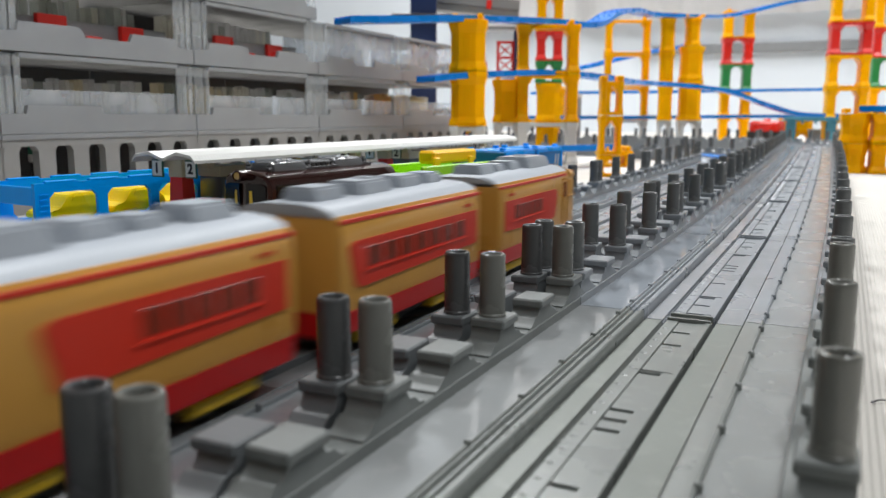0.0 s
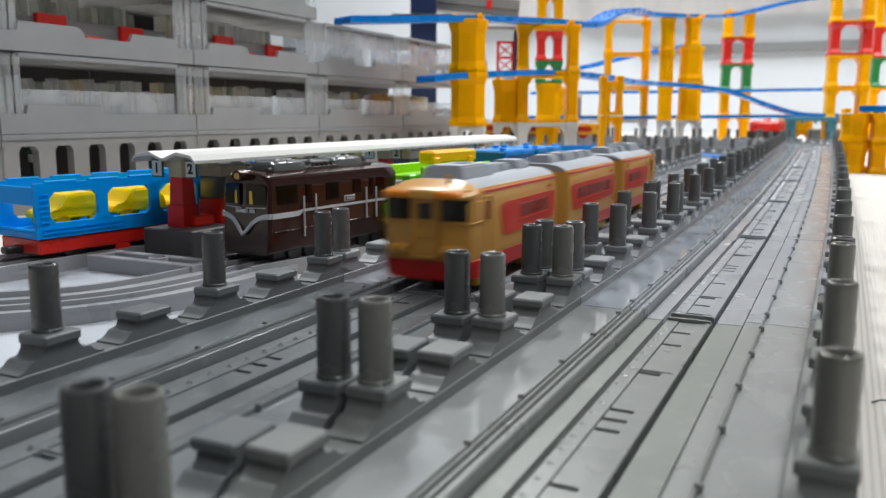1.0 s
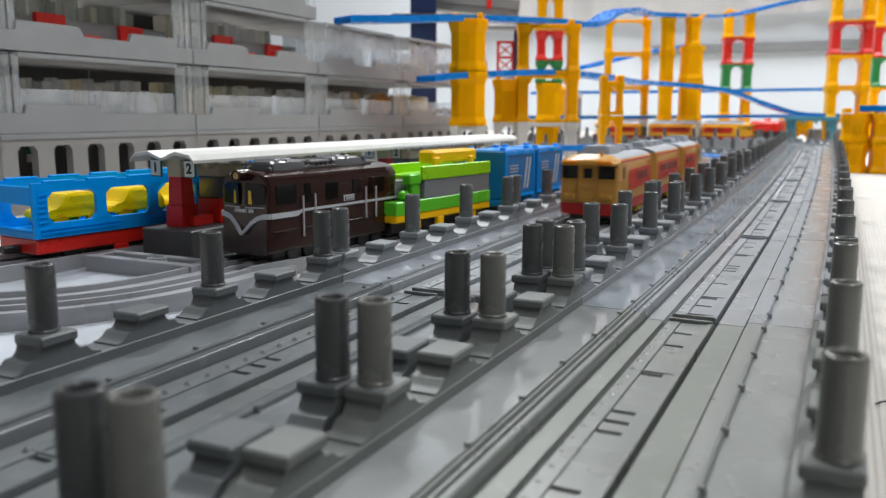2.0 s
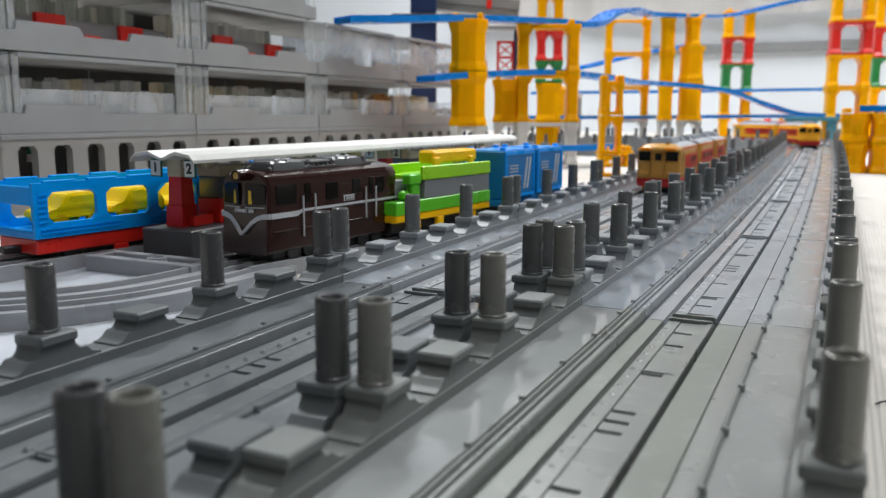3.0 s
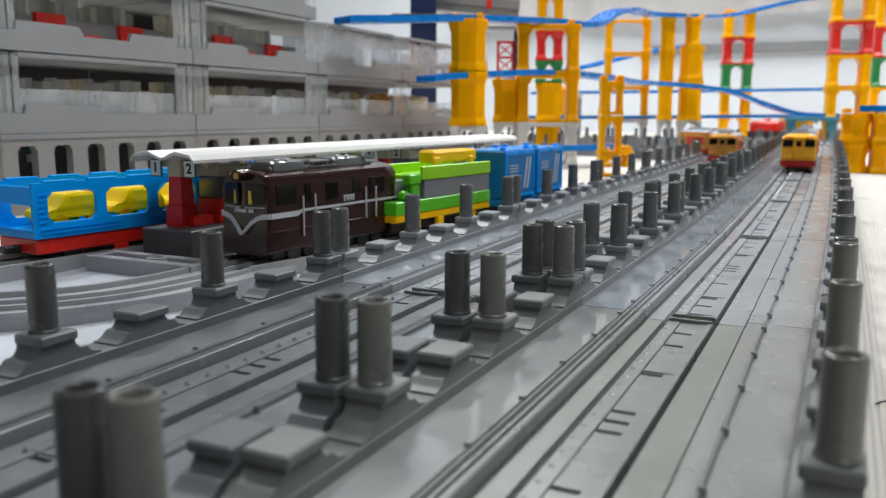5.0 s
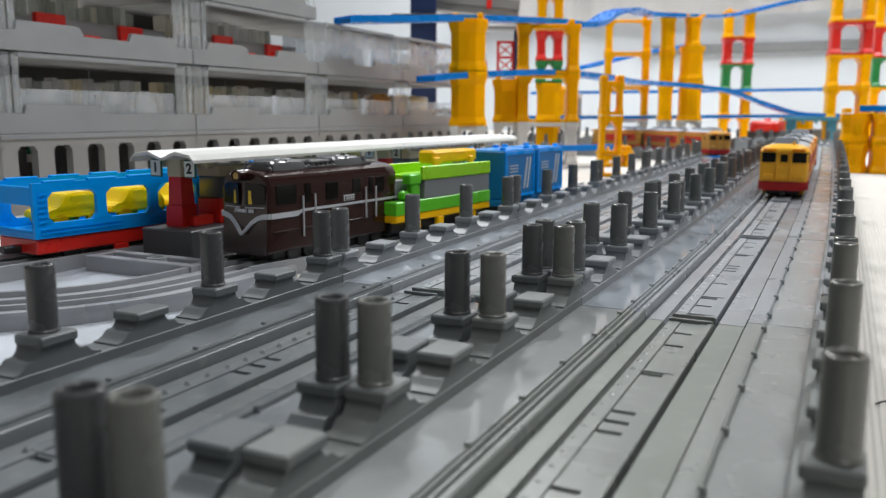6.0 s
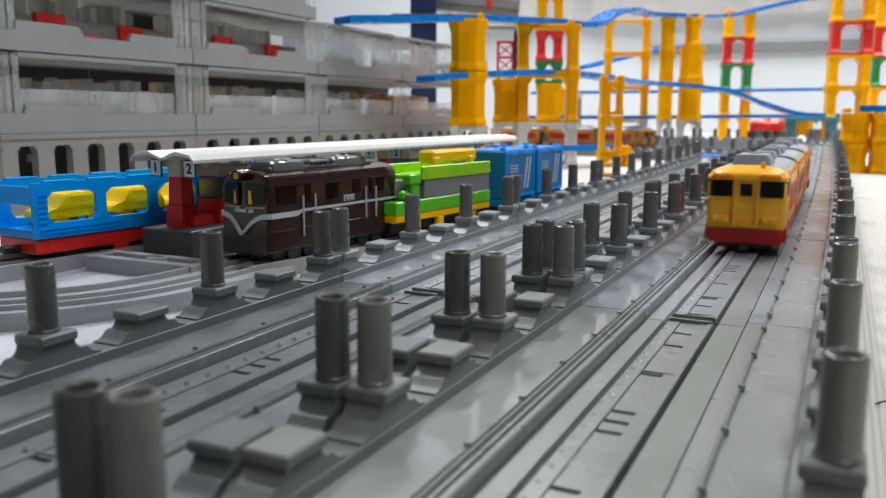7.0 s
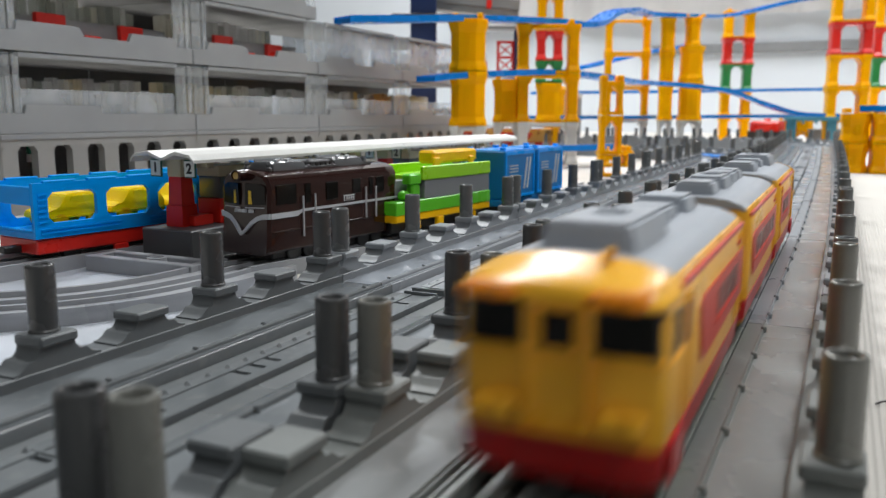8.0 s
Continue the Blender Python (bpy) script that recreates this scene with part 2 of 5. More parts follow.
def track_piece(way, s0, s1, group, kit):
    """One length of grey viaduct track: deck, wheel paths, middle strip, guide ribs, side blocks with their upright posts."""
    mid = (s0 + s1) / 2
    home = way.stand(s0)
    back = home.inverted()
    t = thing("track_length", "grey plastic toy viaduct track with rows of upright posts", "toy track", home, group)
    gap = 0.0003

    def w(u, s, z):
        return back @ way.place(u, s, z)

    bent = abs(way.at(s1 - 1e-4)[2] - way.at(s0 + 1e-4)[2]) > 0.02
    n = 12 if bent else 1
    cuts = [s0 + gap + (s1 - s0 - 2 * gap) * i / n for i in range(n + 1)]

    def sweep(profile):
        return add_sweep(bmesh.new(), profile, [lambda u, z, c=c: w(u, c, z) for c in cuts])

    z = DECK_Z
    inner = [(0.0240, z), (0.0180, z), (0.0176, z - 0.0002), (0.0170, z - 0.0018), (0.0168, z - 0.0036)]
    outer = [(-0.0168, z - 0.0036), (-0.0170, z + 0.0003), (-0.0172, z + 0.0007), (-0.0175, z + 0.0009), (-0.0178, z + 0.0009), (-0.0181, z + 0.0008), (-0.0183, z + 0.0005), (-0.0184, z), (-0.0196, z), (-0.0198, z - 0.0012), (-0.0206, z - 0.0012), (-0.0208, z), (-0.0240, z)]
    bed = [(0.0082, z - 0.0036), (0.0080, z - 0.0060), (-0.0102, z - 0.0060), (-0.0104, z - 0.0036)]
    part("deck", sweep([(-0.0240, 0.002), (0.0240, 0.002)] + inner + bed + outer), kit["mid"], t, "grooved grey track deck")
    part("edge_plate", sweep([(-0.0405, 0.002), (-0.0240, 0.002), (-0.0240, z), (-0.0405, z)]), kit["deck"], t, "glossy grey edge plate")
    part("edge_plate", sweep([(0.0240, 0.002), (0.0378, 0.002), (0.0378, z), (0.0240, z)]), kit["far_deck"], t, "grey edge plate")
    for sg in (-1, 1):
        a, b = (-0.0161, -0.0105) if sg < 0 else (0.0083, 0.0167)
        part("wheel_path", sweep([(a, z - 0.0048), (b, z - 0.0048), (b, z - 0.0024 + (0.0008 if sg > 0 else 0)), (a, z - 0.0024 + (0.0008 if sg > 0 else 0))]), kit["path"], t, "paler worn wheel path")
        bm = bmesh.new()
        for c0 in (0.0218, 0.0232) if sg < 0 else (0.0228,):
            a, b = sorted((sg * c0, sg * (c0 + 0.0009)))
            add_sweep(bm, [(a, z - 0.001), (b, z - 0.001), (b, z + 0.0007), (b - 0.0001, z + 0.0010), (b - 0.0003, z + 0.0012), (a + 0.0003, z + 0.0012), (a + 0.0001, z + 0.0010), (a, z + 0.0007)], [lambda u, zz, c=c: w(u, c, zz) for c in cuts])
        k = s0 + 0.010
        while k < s1 - 0.004:
            p = w(sg * 0.0237, k, z - 0.0001)
            add_lathe(bm, [(0.0009, 0), (0.0009, 0.0016), (0.0006, 0.0020)], 8, p)
            k += 0.0325
        part("guide_rib", bm, kit["mid"], t)
    # middle strip: a floor, two rims with cross plates between slots, and a row of pointed studs
    part("strip_floor", sweep([(-0.0071, z - 0.0062), (0.0071, z - 0.0062), (0.0071, z - 0.0014), (-0.0071, z - 0.0014)]), kit["mid"], t)
    short = cuts[:-1] + [cuts[-1] - 0.0066]
    for a, b, h in ((-0.0071, -0.0032, z - 0.0002), (0.0030, 0.0058, z - 0.0003), (0.0058, 0.0073, z + 0.0001)):
        bm = add_sweep(bmesh.new(), [(a, z - 0.0021), (b, z - 0.0021), (b, h), (a, h)], [lambda u, zz, c=c: w(u, c, zz) for c in short])
        part("strip_rim", bm, kit["mid"], t, smooth=False)
    bm = bmesh.new()
    for a, b in ((short[-1] - 0.0012, short[-1]), (cuts[-1] - 0.0010, cuts[-1])):
        add_prism(bm, [(a, z - 0.0021), (b, z - 0.0021), (b, z + 0.0008), (a, z + 0.0008)], -0.0071, 0.0071, w)
    part("joint_lip", bm, kit["mid"], t, smooth=False)
    slots = (0.0025, 0.020, 0.034, 0.066, 0.098, 0.105, 0.112, 0.144, 0.176, 0.192)
    edge = s0 + gap
    for q in slots + (s1 - s0 - 0.0078,):
        a0 = min(s0 + q, s1 - 0.0078)
        if a0 - edge < 0.0008:
            continue
        bm = add_prism(bmesh.new(), [(edge, z - 0.0021), (a0, z - 0.0021), (a0, z - 0.0005), (edge, z - 0.0005)], -0.0029, 0.0030, w)
        part("strip_plate", bm, kit["mid"], t, smooth=False)
        edge = a0 + 0.0021
    for q in (0.0025, 0.034, 0.144):
        c = s0 + q + 0.0030
        if c + 0.001 < s1 - 0.008:
            bm = add_prism(bmesh.new(), [(c, z - 0.0006), (c + 0.0007, z - 0.0006), (c + 0.0007, z - 0.0001), (c, z - 0.0001)], -0.0068, 0.0056, w)
            part("cross_rib", bm, kit["mid"], t, smooth=False)
    k = s0 + 0.004
    while k < s1 - 0.012:
        o = new("stud", kit["stud_mesh"])
        o.parent = t
        o.matrix_basis = back @ Matrix.Translation(way.place(-0.0057, k, z - 0.0002)) @ way.stand(k).to_3x3().to_4x4()
        k += 0.0080
    # side blocks
    for sg in (-1, 1):
        ui, uo = (-0.0405 if sg < 0 else 0.0378), sg * 0.0502
        stations, posts = [], []
        k = 0
        while True:
            s = s0 + FIRST + k * PITCH
            if s > s1 - 0.004:
                break
            stations.append(s)
            posts.append(s)
            if s + PITCH / 2 < s1 - 0.012:
                stations.append(s + PITCH / 2)
            k += 1
        strip = add_sweep(bmesh.new(), [(ui, 0), (uo, 0), (uo, 0.0152), (ui + sg * 0.0004, 0.0152), (ui, 0.0148)], [lambda u, zz, c=c: w(u, c, zz if zz > 0 else -way.lift(c)) for c in cuts])
        part("side_strip", strip, kit["grey"], t, smooth=False)
        for s in stations:
            o = new("side_block", kit["block_mesh"])
            o.parent = t
            o.matrix_basis = back @ Matrix.Translation(way.place(sg * 0.0457, s, 0)) @ way.stand(s).to_3x3().to_4x4() @ pose(0, 0, 0, 0, 0, 0 if sg > 0 else 180)
        for s in stations:
            tip = new("cap", kit["cap_mesh"] if s in posts else kit["low_mesh"])
            tip.parent = t
            tip.matrix_basis = back @ Matrix.Translation(way.place(sg * 0.0457, s, 0)) @ way.stand(s).to_3x3().to_4x4() @ pose(0, 0, 0, 0, 0, 0 if sg > 0 else 180)
        for s in posts if s0 > 0 else ():
            o = new("post", kit["post_mesh"])
            o.parent = t
            o.matrix_basis = back @ Matrix.Translation(way.place(sg * 0.0457, s, 0.0240))
    return t


# ---- room: floor mat, far wall, and added dark walls and ceiling that close it ----
FLOOR = cloth("pale_ribbed_mat", (0.64, 0.61, 0.565), 160)
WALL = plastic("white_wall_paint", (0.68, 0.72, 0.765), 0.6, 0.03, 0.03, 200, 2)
# DULL and CEIL are kept dark to cut bounced fill and deepen shadows
DULL = plastic("dull_low_bounce_wall", (0.105, 0.103, 0.101), 0.7, 0.05, 0.03, 200, 2)
DRAPE = cloth("beige_curtain", (0.72, 0.70, 0.69), 0)
CEIL = plastic("low_bounce_grey_ceiling", (0.25, 0.25, 0.247), 0.7, 0.03, 0.03, 200, 2)
tagged(part("floor", box(-3.2, 2.2, -1.6, 4.2, -0.03, 0.0), FLOOR, smooth=False), "pale beige ribbed floor mat", "floor", kind="structure")
tagged(part("wall_north", box(-3.2, 2.2, 4.2, 4.3, -0.03, 2.4), WALL, smooth=False), "plain white far wall", "wall", kind="structure")
# These three walls and the ceiling are added to close the room
tagged(part("wall_south", box(-3.2, 2.2, -1.7, -1.6, -0.03, 2.4), DULL, smooth=False), "plain dull brown-grey room wall, added and kept dark to cut bounce", "wall", kind="structure")
tagged(part("wall_east", box(2.2, 2.3, -1.6, 4.2, -0.03, 2.4), DULL, smooth=False), "plain dull brown-grey room wall, added and kept dark to cut bounce", "wall", kind="structure")
tagged(part("wall_west", box(-3.3, -3.2, -1.6, 4.2, -0.03, 2.4), DULL, smooth=False), "plain dull brown-grey room wall, added and kept dark to cut bounce", "wall", kind="structure")
tagged(part("ceiling", box(-3.2, 2.2, -1.6, 4.2, 2.4, 2.5), CEIL, smooth=False), "plain grey ceiling, added and kept dark to cut bounce", "ceiling", kind="structure")


# ---- moving trains ----
CREAM = plastic("cream_tan_plastic", (0.58, 0.295, 0.058), 0.30, 0.05, 0.015, spec=0.35)
AMBER = plastic("amber_yellow_plastic", (0.94, 0.480, 0.030), 0.28, 0.05, 0.015, spec=0.35)
LAMP_ORANGE = plastic("orange_lamp_housing_plastic", (0.80, 0.250, 0.004), 0.28, 0.05, 0.015, spec=0.35)
TRAIN_RED = plastic("train_red_plastic", (0.52, 0.010, 0.010), 0.30, 0.06, spec=0.4)
STRIPE = plastic("orange_red_stripe_paint", (0.58, 0.032, 0.014), 0.34, 0.05, spec=0.35)
ROOF = plastic("train_roof_grey", (0.35, 0.38, 0.42), 0.45, 0.05, spec=0.3)
GLASS_DARK = plastic("dark_window_plastic", (0.006, 0.005, 0.004), 0.12, 0.05, 0.004, spec=0.22)
WINDOW_BROWN = plastic("see_through_window_brown", (0.17, 0.022, 0.008), 0.25, 0.1)
CHASSIS = plastic("yellow_chassis_plastic", (0.70, 0.46, 0.02), 0.4, 0.06)
BLACK = plastic("black_underframe_plastic", (0.022, 0.021, 0.02), 0.45, 0.1)
TYRE = plastic("black_wheel_plastic", (0.03, 0.03, 0.03), 0.4, 0.1)

HALF_BODY = [(0.0170, 0.0243), (0.0174, 0.0265), (0.0175, 0.0465), (0.0171, 0.0500), (0.0160, 0.0524)]
HALF_SKIRT = [(0.0152, 0.0168), (0.0165, 0.0176), (0.0172, 0.0242)]
HALF_ROOF = [(0.0161, 0.0518), (0.0143, 0.0536), (0.0108, 0.0550), (0.0055, 0.0556)]


def mirrored(half):
    return half + [(-u, z) for u, z in reversed(half)]


WIDE = pose(0, 0, 0.016) @ Matrix.Diagonal((1.10, 1, 1.01, 1)) @ pose(0, 0, -0.016)


def shell(half, rows):
    """Loft a mirrored half section along y; rows of (y, shrink across, drop of the top)."""
    return add_sweep(bmesh.new(), mirrored(half), [lambda u, z, r=r: (math.copysign(max(abs(u) - r[1], 0.0005), u), r[0], z - r[2]) for r in rows])


def ring_frame(x0, x1, z0, z1, w_, y0, y1):
    """A window frame standing proud: four bars with rounded edges."""
    bm = bmesh.new()
    for a in ((x0 - w_, x0, z0 - w_, z1 + w_), (x1, x1 + w_, z0 - w_, z1 + w_), (x0, x1, z1, z1 + w_), (x0, x1, z0 - w_, z0)):
        add_box(bm, a[0], a[1], y0, y1, a[2], a[3], 0.0001)
    return bm


def rail_car(length, cab, paint):
    """A car along +y from its end at y = 0; cab: the end at y = 0 carries a driver's face."""
    kind = "railcar with driver's cab" if cab else "passenger railcar"
    hue = "amber" if paint is AMBER else "cream"
    car = thing("toy_rail_car", hue + " and red toy " + kind + ", grey roof", "toy train")
    nose = [(0.0, 0.0024, 0), (0.0004, 0.0012, 0), (0.0013, 0.0003, 0), (0.0030, 0, 0)] if cab else [(0.0, 0.0016, 0), (0.0005, 0.0006, 0), (0.0014, 0, 0)]
    tail = [(length - 0.0014, 0, 0), (length - 0.0005, 0.0006, 0), (length, 0.0016, 0)]
    part("body", shell(HALF_BODY, nose + tail), paint, car, hue + " plastic body")
    part("skirt", shell(HALF_SKIRT, [(r[0] - 0.0004 if cab else r[0], r[1], 0) for r in nose] + tail), TRAIN_RED, car, "dark red skirt")
    r0 = 0.0090 if cab else 0.0
    part("roof", shell(HALF_ROOF, [(r0, 0, 0), (length - 0.001, 0, 0), (length, 0.001, 0.0006)]), ROOF, car, "matt grey roof")
    if cab:
        # rounded forehead that overhangs the face, with two long lamp housings let into it
        front = [(-0.0040, 0.0046, 0.0058), (-0.0034, 0.0028, 0.0046), (-0.0020, 0.0012, 0.0036), (0.0008, 0.0003, 0.0026), (0.0050, 0, 0.0012), (0.0092, 0, -0.0001)]
        head = [(0.0176, 0.0492), (0.0177, 0.0508), (0.0168, 0.0522), (0.0145, 0.0538), (0.0108, 0.0551), (0.0055, 0.0557)]
        bm = add_sweep(bmesh.new(), mirrored(head), [lambda u, z, r=r: (math.copysign(max(abs(u) - r[1], 0.0005), u), r[0], z - r[2] * max(0.0, (z - 0.0492) / 0.008)) for r in front])
        part("forehead", bm, paint, car, "overhanging rounded forehead above the cab")
        part("roof_lamp", add_lathe(bmesh.new(), [(0.0010, 0.0530), (0.0010, 0.0572), (0.0005, 0.0579)], 10, (0.0062, 0.0060, 0)), paint, car)
        for sg in (-1, 1):
            a, b = sorted((sg * 0.0056, sg * 0.0150))
            h = part("lamp_housing", box(a, b, -0.0061, 0.003, 0.0492, 0.0521, 0.0009), LAMP_ORANGE, car, "orange moulded headlamp housing")
            for k in (0.0080, 0.0126):
                part("lamp_lens", add_lathe(bmesh.new(), [(0.0012, -0.0056), (0.0012, -0.0065), (0.0007, -0.0068)], 12, (sg * k, 0, 0.0507), "y"), LAMP_ORANGE, h)
            a, b = sorted((sg * 0.0060, sg * 0.0151))
            part("window", box(a, b, -0.0003, 0.0015, 0.0402, 0.0484, 0.0002), GLASS_DARK, car, "dark cab window")
            part("window_frame", box(*sorted((sg * 0.0053, sg * 0.0060)), -0.0007, 0.0012, 0.0396, 0.0490, 0.0002), paint, car)
            bm = add_box(bmesh.new(), -0.0016, 0.0016, -0.0004, 0.0006, 0.0402, 0.0484)
            bmesh.ops.transform(bm, matrix=pose(sg * 0.0161, 0.0009, 0, 0, 0, sg * 48), verts=bm.verts)
            part("window", bm, GLASS_DARK, car, "dark corner window")
            # moulded tail lamp clusters
            a, b = sorted((sg * 0.0068, sg * 0.0146))
            c = part("tail_lamp_box", box(a, b, -0.0024, 0.002, 0.0266, 0.0306, 0.0008), paint, car)
            for k in (0.0087, 0.0126):
                part("tail_lamp", add_lathe(bmesh.new(), [(0.0013, -0.0020), (0.0013, -0.0032), (0.0008, -0.0035)], 12, (sg * k, 0, 0.0286), "y"), paint, c)
            # drip ledge running round below the windows
            a, b = sorted((sg * 0.0052, sg * 0.0172))
            part("belt_ledge", box(a, b, -0.0008, 0.0020, 0.0392, 0.0398, 0.0002), paint, car)
            a, b = sorted((sg * 0.0168, sg * 0.0180))
            part("belt_ledge", box(a, b, 0.0020, 0.0125, 0.0392, 0.0398, 0.0002), paint, car)
            part("side_step", box(a, b, 0.0040, 0.0150, 0.0172, 0.0250, 0.0005), TRAIN_RED, car, "bright red step block")
        part("window", box(-0.0028, 0.0028, -0.0012, 0.001, 0.0405, 0.0472, 0.0004), GLASS_DARK, car, "dark door window")
        part("window_frame", ring_frame(-0.0028, 0.0028, 0.0405, 0.0472, 0.0006, -0.0016, 0.0), paint, car)
        bm = bmesh.new()
        for a in ((-0.0054, -0.0045, 0.0260, 0.0490), (0.0045, 0.0054, 0.0260, 0.0490), (-0.0054, 0.0054, 0.0486, 0.0495), (-0.0054, 0.0054, 0.0254, 0.0262)):
            add_box(bm, a[0], a[1], -0.0024, 0.0012, a[2], a[3], 0.0004)
        part("door_frame", bm, paint, car)
        part("door_leaf", box(-0.0045, 0.0045, -0.0010, 0.001, 0.0260, 0.0488), paint, car)
        for z in (0.0285, 0.0350):
            part("door_panel", box(-0.0036, 0.0036, -0.0013, 0.0, z - 0.0016, z + 0.0016, 0.0002), paint, car)
        bm = add_prism(bmesh.new(), [(-0.0026, 0.0396), (0.0, 0.0378), (0.0026, 0.0396), (0.0019, 0.0396), (0.0, 0.0384), (-0.0019, 0.0396)], -0.0014, -0.0006, lambda u, s, z: (s, u, z))
        part("door_crest", bm, paint, car, smooth=False)
        part("coupler", box(-0.0022, 0.0022, -0.0022, 0.003, 0.0128, 0.0160, 0.0004), BLACK, car)
    # sides
    y0 = 0.034 if cab else 0.007
    y1 = length - 0.005
    for sg in (-1, 1):
        bm = bmesh.new()
        out = [(y0 + 0.004, 0.0308), (y1, 0.0322), (y1, 0.0448), (y0 + 0.001, 0.0448), (y0 - 0.002, 0.0436), (y0 - 0.0022, 0.0420), (y0 + 0.0010, 0.0320)]
        add_prism(bm, out, sg * 0.0170, sg * 0.01785, lambda u, s, z: (u, s, z))
        part("side_stripe", bm, STRIPE, car, "orange-red window band", smooth=False)
        n = 5 if cab else 7
        first = y0 + (0.022 if cab else 0.008)
        step = (y1 - 0.010 - first) / n
        a, b = sorted((sg * 0.0172, sg * 0.01800))
        a2, b2 = sorted((sg * 0.0172, sg * 0.01822))
        for i in range(n):
            q0 = first + i * step
            part("window", box(a, b, q0, q0 + step * 0.78, 0.0364, 0.0424, 0.0002), WINDOW_BROWN, car, "dark red see-through window")
        part("window_sill", box(a2, b2, first - 0.002, first + n * step + 0.001, 0.0352, 0.0357), STRIPE, car)
        a, b = sorted((sg * 0.0166, sg * 0.0173))
        part("roof_line", box(a, b, 0.014 if cab else 0.001, length - 0.001, 0.0502, 0.0513), STRIPE, car, "thin orange-red line")
        a, b = sorted((sg * 0.0172, sg * 0.01772))
        for q in (length - 0.0125, length - 0.0045):
            part("seam", box(a, b, q, q + 0.0004, 0.0262, 0.0492), paint, car)
        for q in (0.0, 0.0024, 0.0048):
            part("bar", box(a, b, length - 0.016 + q, length - 0.0146 + q, 0.0466, 0.0478), STRIPE, car, "small unreadable mark")
        if cab:
            a, b = sorted((sg * 0.0170, sg * 0.01775))
            part("window", box(a, b, 0.0046, 0.0104, 0.0408, 0.0478, 0.0002), GLASS_DARK if paint is AMBER else paint, car, "cab side window")
            part("door_window", box(a, b, 0.0156, 0.0196, 0.0395, 0.0470, 0.0002), WINDOW_BROWN, car)
            bm = bmesh.new()
            for q in ((0.0138, 0.0144, 0.0262, 0.0490), (0.0208, 0.0214, 0.0262, 0.0490), (0.0138, 0.0214, 0.0486, 0.0491)):
                add_box(bm, a, b, q[0], q[1], q[2], q[3])
            part("side_door_frame", bm, paint, car)
    # roof boxes
    spots = ((0.031, 0.017, 0.0092, 0.0040), (0.058, 0.007, 0.0066, 0.0028), (0.074, 0.006, 0.0058, 0.0022), (0.094, 0.009, 0.0068, 0.0030)) if cab else ((0.016, 0.009, 0.0062, 0.0030), (0.043, 0.012, 0.0068, 0.0032), (0.070, 0.009, 0.0060, 0.0030), (0.090, 0.007, 0.0058, 0.0028))
    for yc, hl, hw, hh in spots:
        bm = bmesh.new()
        base = [(-hw, -hl), (hw, -hl), (hw, hl), (-hw, hl)]
        lo = [bm.verts.new((x, yc + y, 0.0535)) for x, y in base]
        hi = [bm.verts.new((x * 0.80, yc + y * 0.86, 0.0566 + hh)) for x, y in base]
        for i in range(4):
            bm.faces.new((lo[i], lo[(i + 1) % 4], hi[(i + 1) % 4], hi[i]))
        bm.faces.new(hi)
        bm.faces.new(lo)
        bmesh.ops.bevel(bm, geom=list(bm.edges), offset=0.0008, segments=2, affect="EDGES")
        u = part("roof_unit", bm, ROOF, car, "raised grey air-conditioning unit")
        if hl > 0.011:
            part("fan_ring", add_lathe(bmesh.new(), [(0.0034, 0.0560 + hh), (0.0034, 0.0571 + hh), (0.0028, 0.0573 + hh), (0.0026, 0.0568 + hh)], 18, (0, yc + 0.004, 0)), ROOF, u)
    # underside
    part("chassis", box(-0.0120, 0.0120, 0.004, length - 0.004, 0.0135, 0.0200, 0.0006), BLACK, car, "black underframe")
    for yc in (0.026, length - 0.026):
        bm = add_box(bmesh.new(), -0.0152, 0.0152, yc - 0.0120, yc + 0.0120, 0.0126, 0.0172, 0.001)
        part("bogie", bm, CHASSIS, car, "yellow plastic bogie")
        for sg in (-1, 1):
            for dy in (-0.0065, 0.0065):
                part("wheel", add_lathe(bmesh.new(), [(0.0050, sg * 0.0105), (0.0052, sg * 0.0108), (0.0052, sg * 0.0138), (0.0046, sg * 0.0142)], 16, (0, yc + dy, 0.0166), "x"), TYRE, car)
    part("gangway", box(-0.0055, 0.0055, length - 0.001, length + 0.0075, 0.0215, 0.0470, 0.0008), BLACK, car, "dark gangway bellows")
    for o in car.children_recursive:
        o.data.transform(WIDE)
    return car


CAB = 0.110
MIDDLE = 0.104
SPACING = (0.0, 0.131, 0.2565)


def make_train(paint):
    a = rail_car(CAB, True, paint)
    b = rail_car(MIDDLE, False, paint)
    c = copy_thing(a, Matrix.Identity(4))
    return a, b, c


TRAIN_AWAY = make_train(CREAM)
TRAIN_NEAR = make_train(AMBER)
for c in TRAIN_AWAY:
    c["group"] = "train running away"
for c in TRAIN_NEAR:
    c["group"] = "train coming near"


def car_pose(way, s, length, flip):
    """The car's frame when the end nearest to the viewer is at s along the way."""
    p, q = way.place(0, s + 0.02, 0), way.place(0, s + length - 0.02, 0)
    d = q - p
    d.z = 0
    d.normalize()
    a = math.degrees(math.atan2(-d.x, d.y))
    if not flip:
        e = p - d * 0.02
        return pose(e.x, e.y, 0.0004 + way.lift(s + length / 2), 0, 0, a)
    e = q + d * 0.02
    return pose(e.x, e.y, 0.0004 + way.lift(s + length / 2), 0, 0, a + 180)


def near_end_away(t):
    return 0.0482 + 0.2383 * t + 0.0135 * max(0.0, 1 - t / 0.5) ** 1.5


def near_end_near(t):
    return 0.1355 + 0.304 * (8.0 - t) + 0.003 * (8.0 - t) ** 2


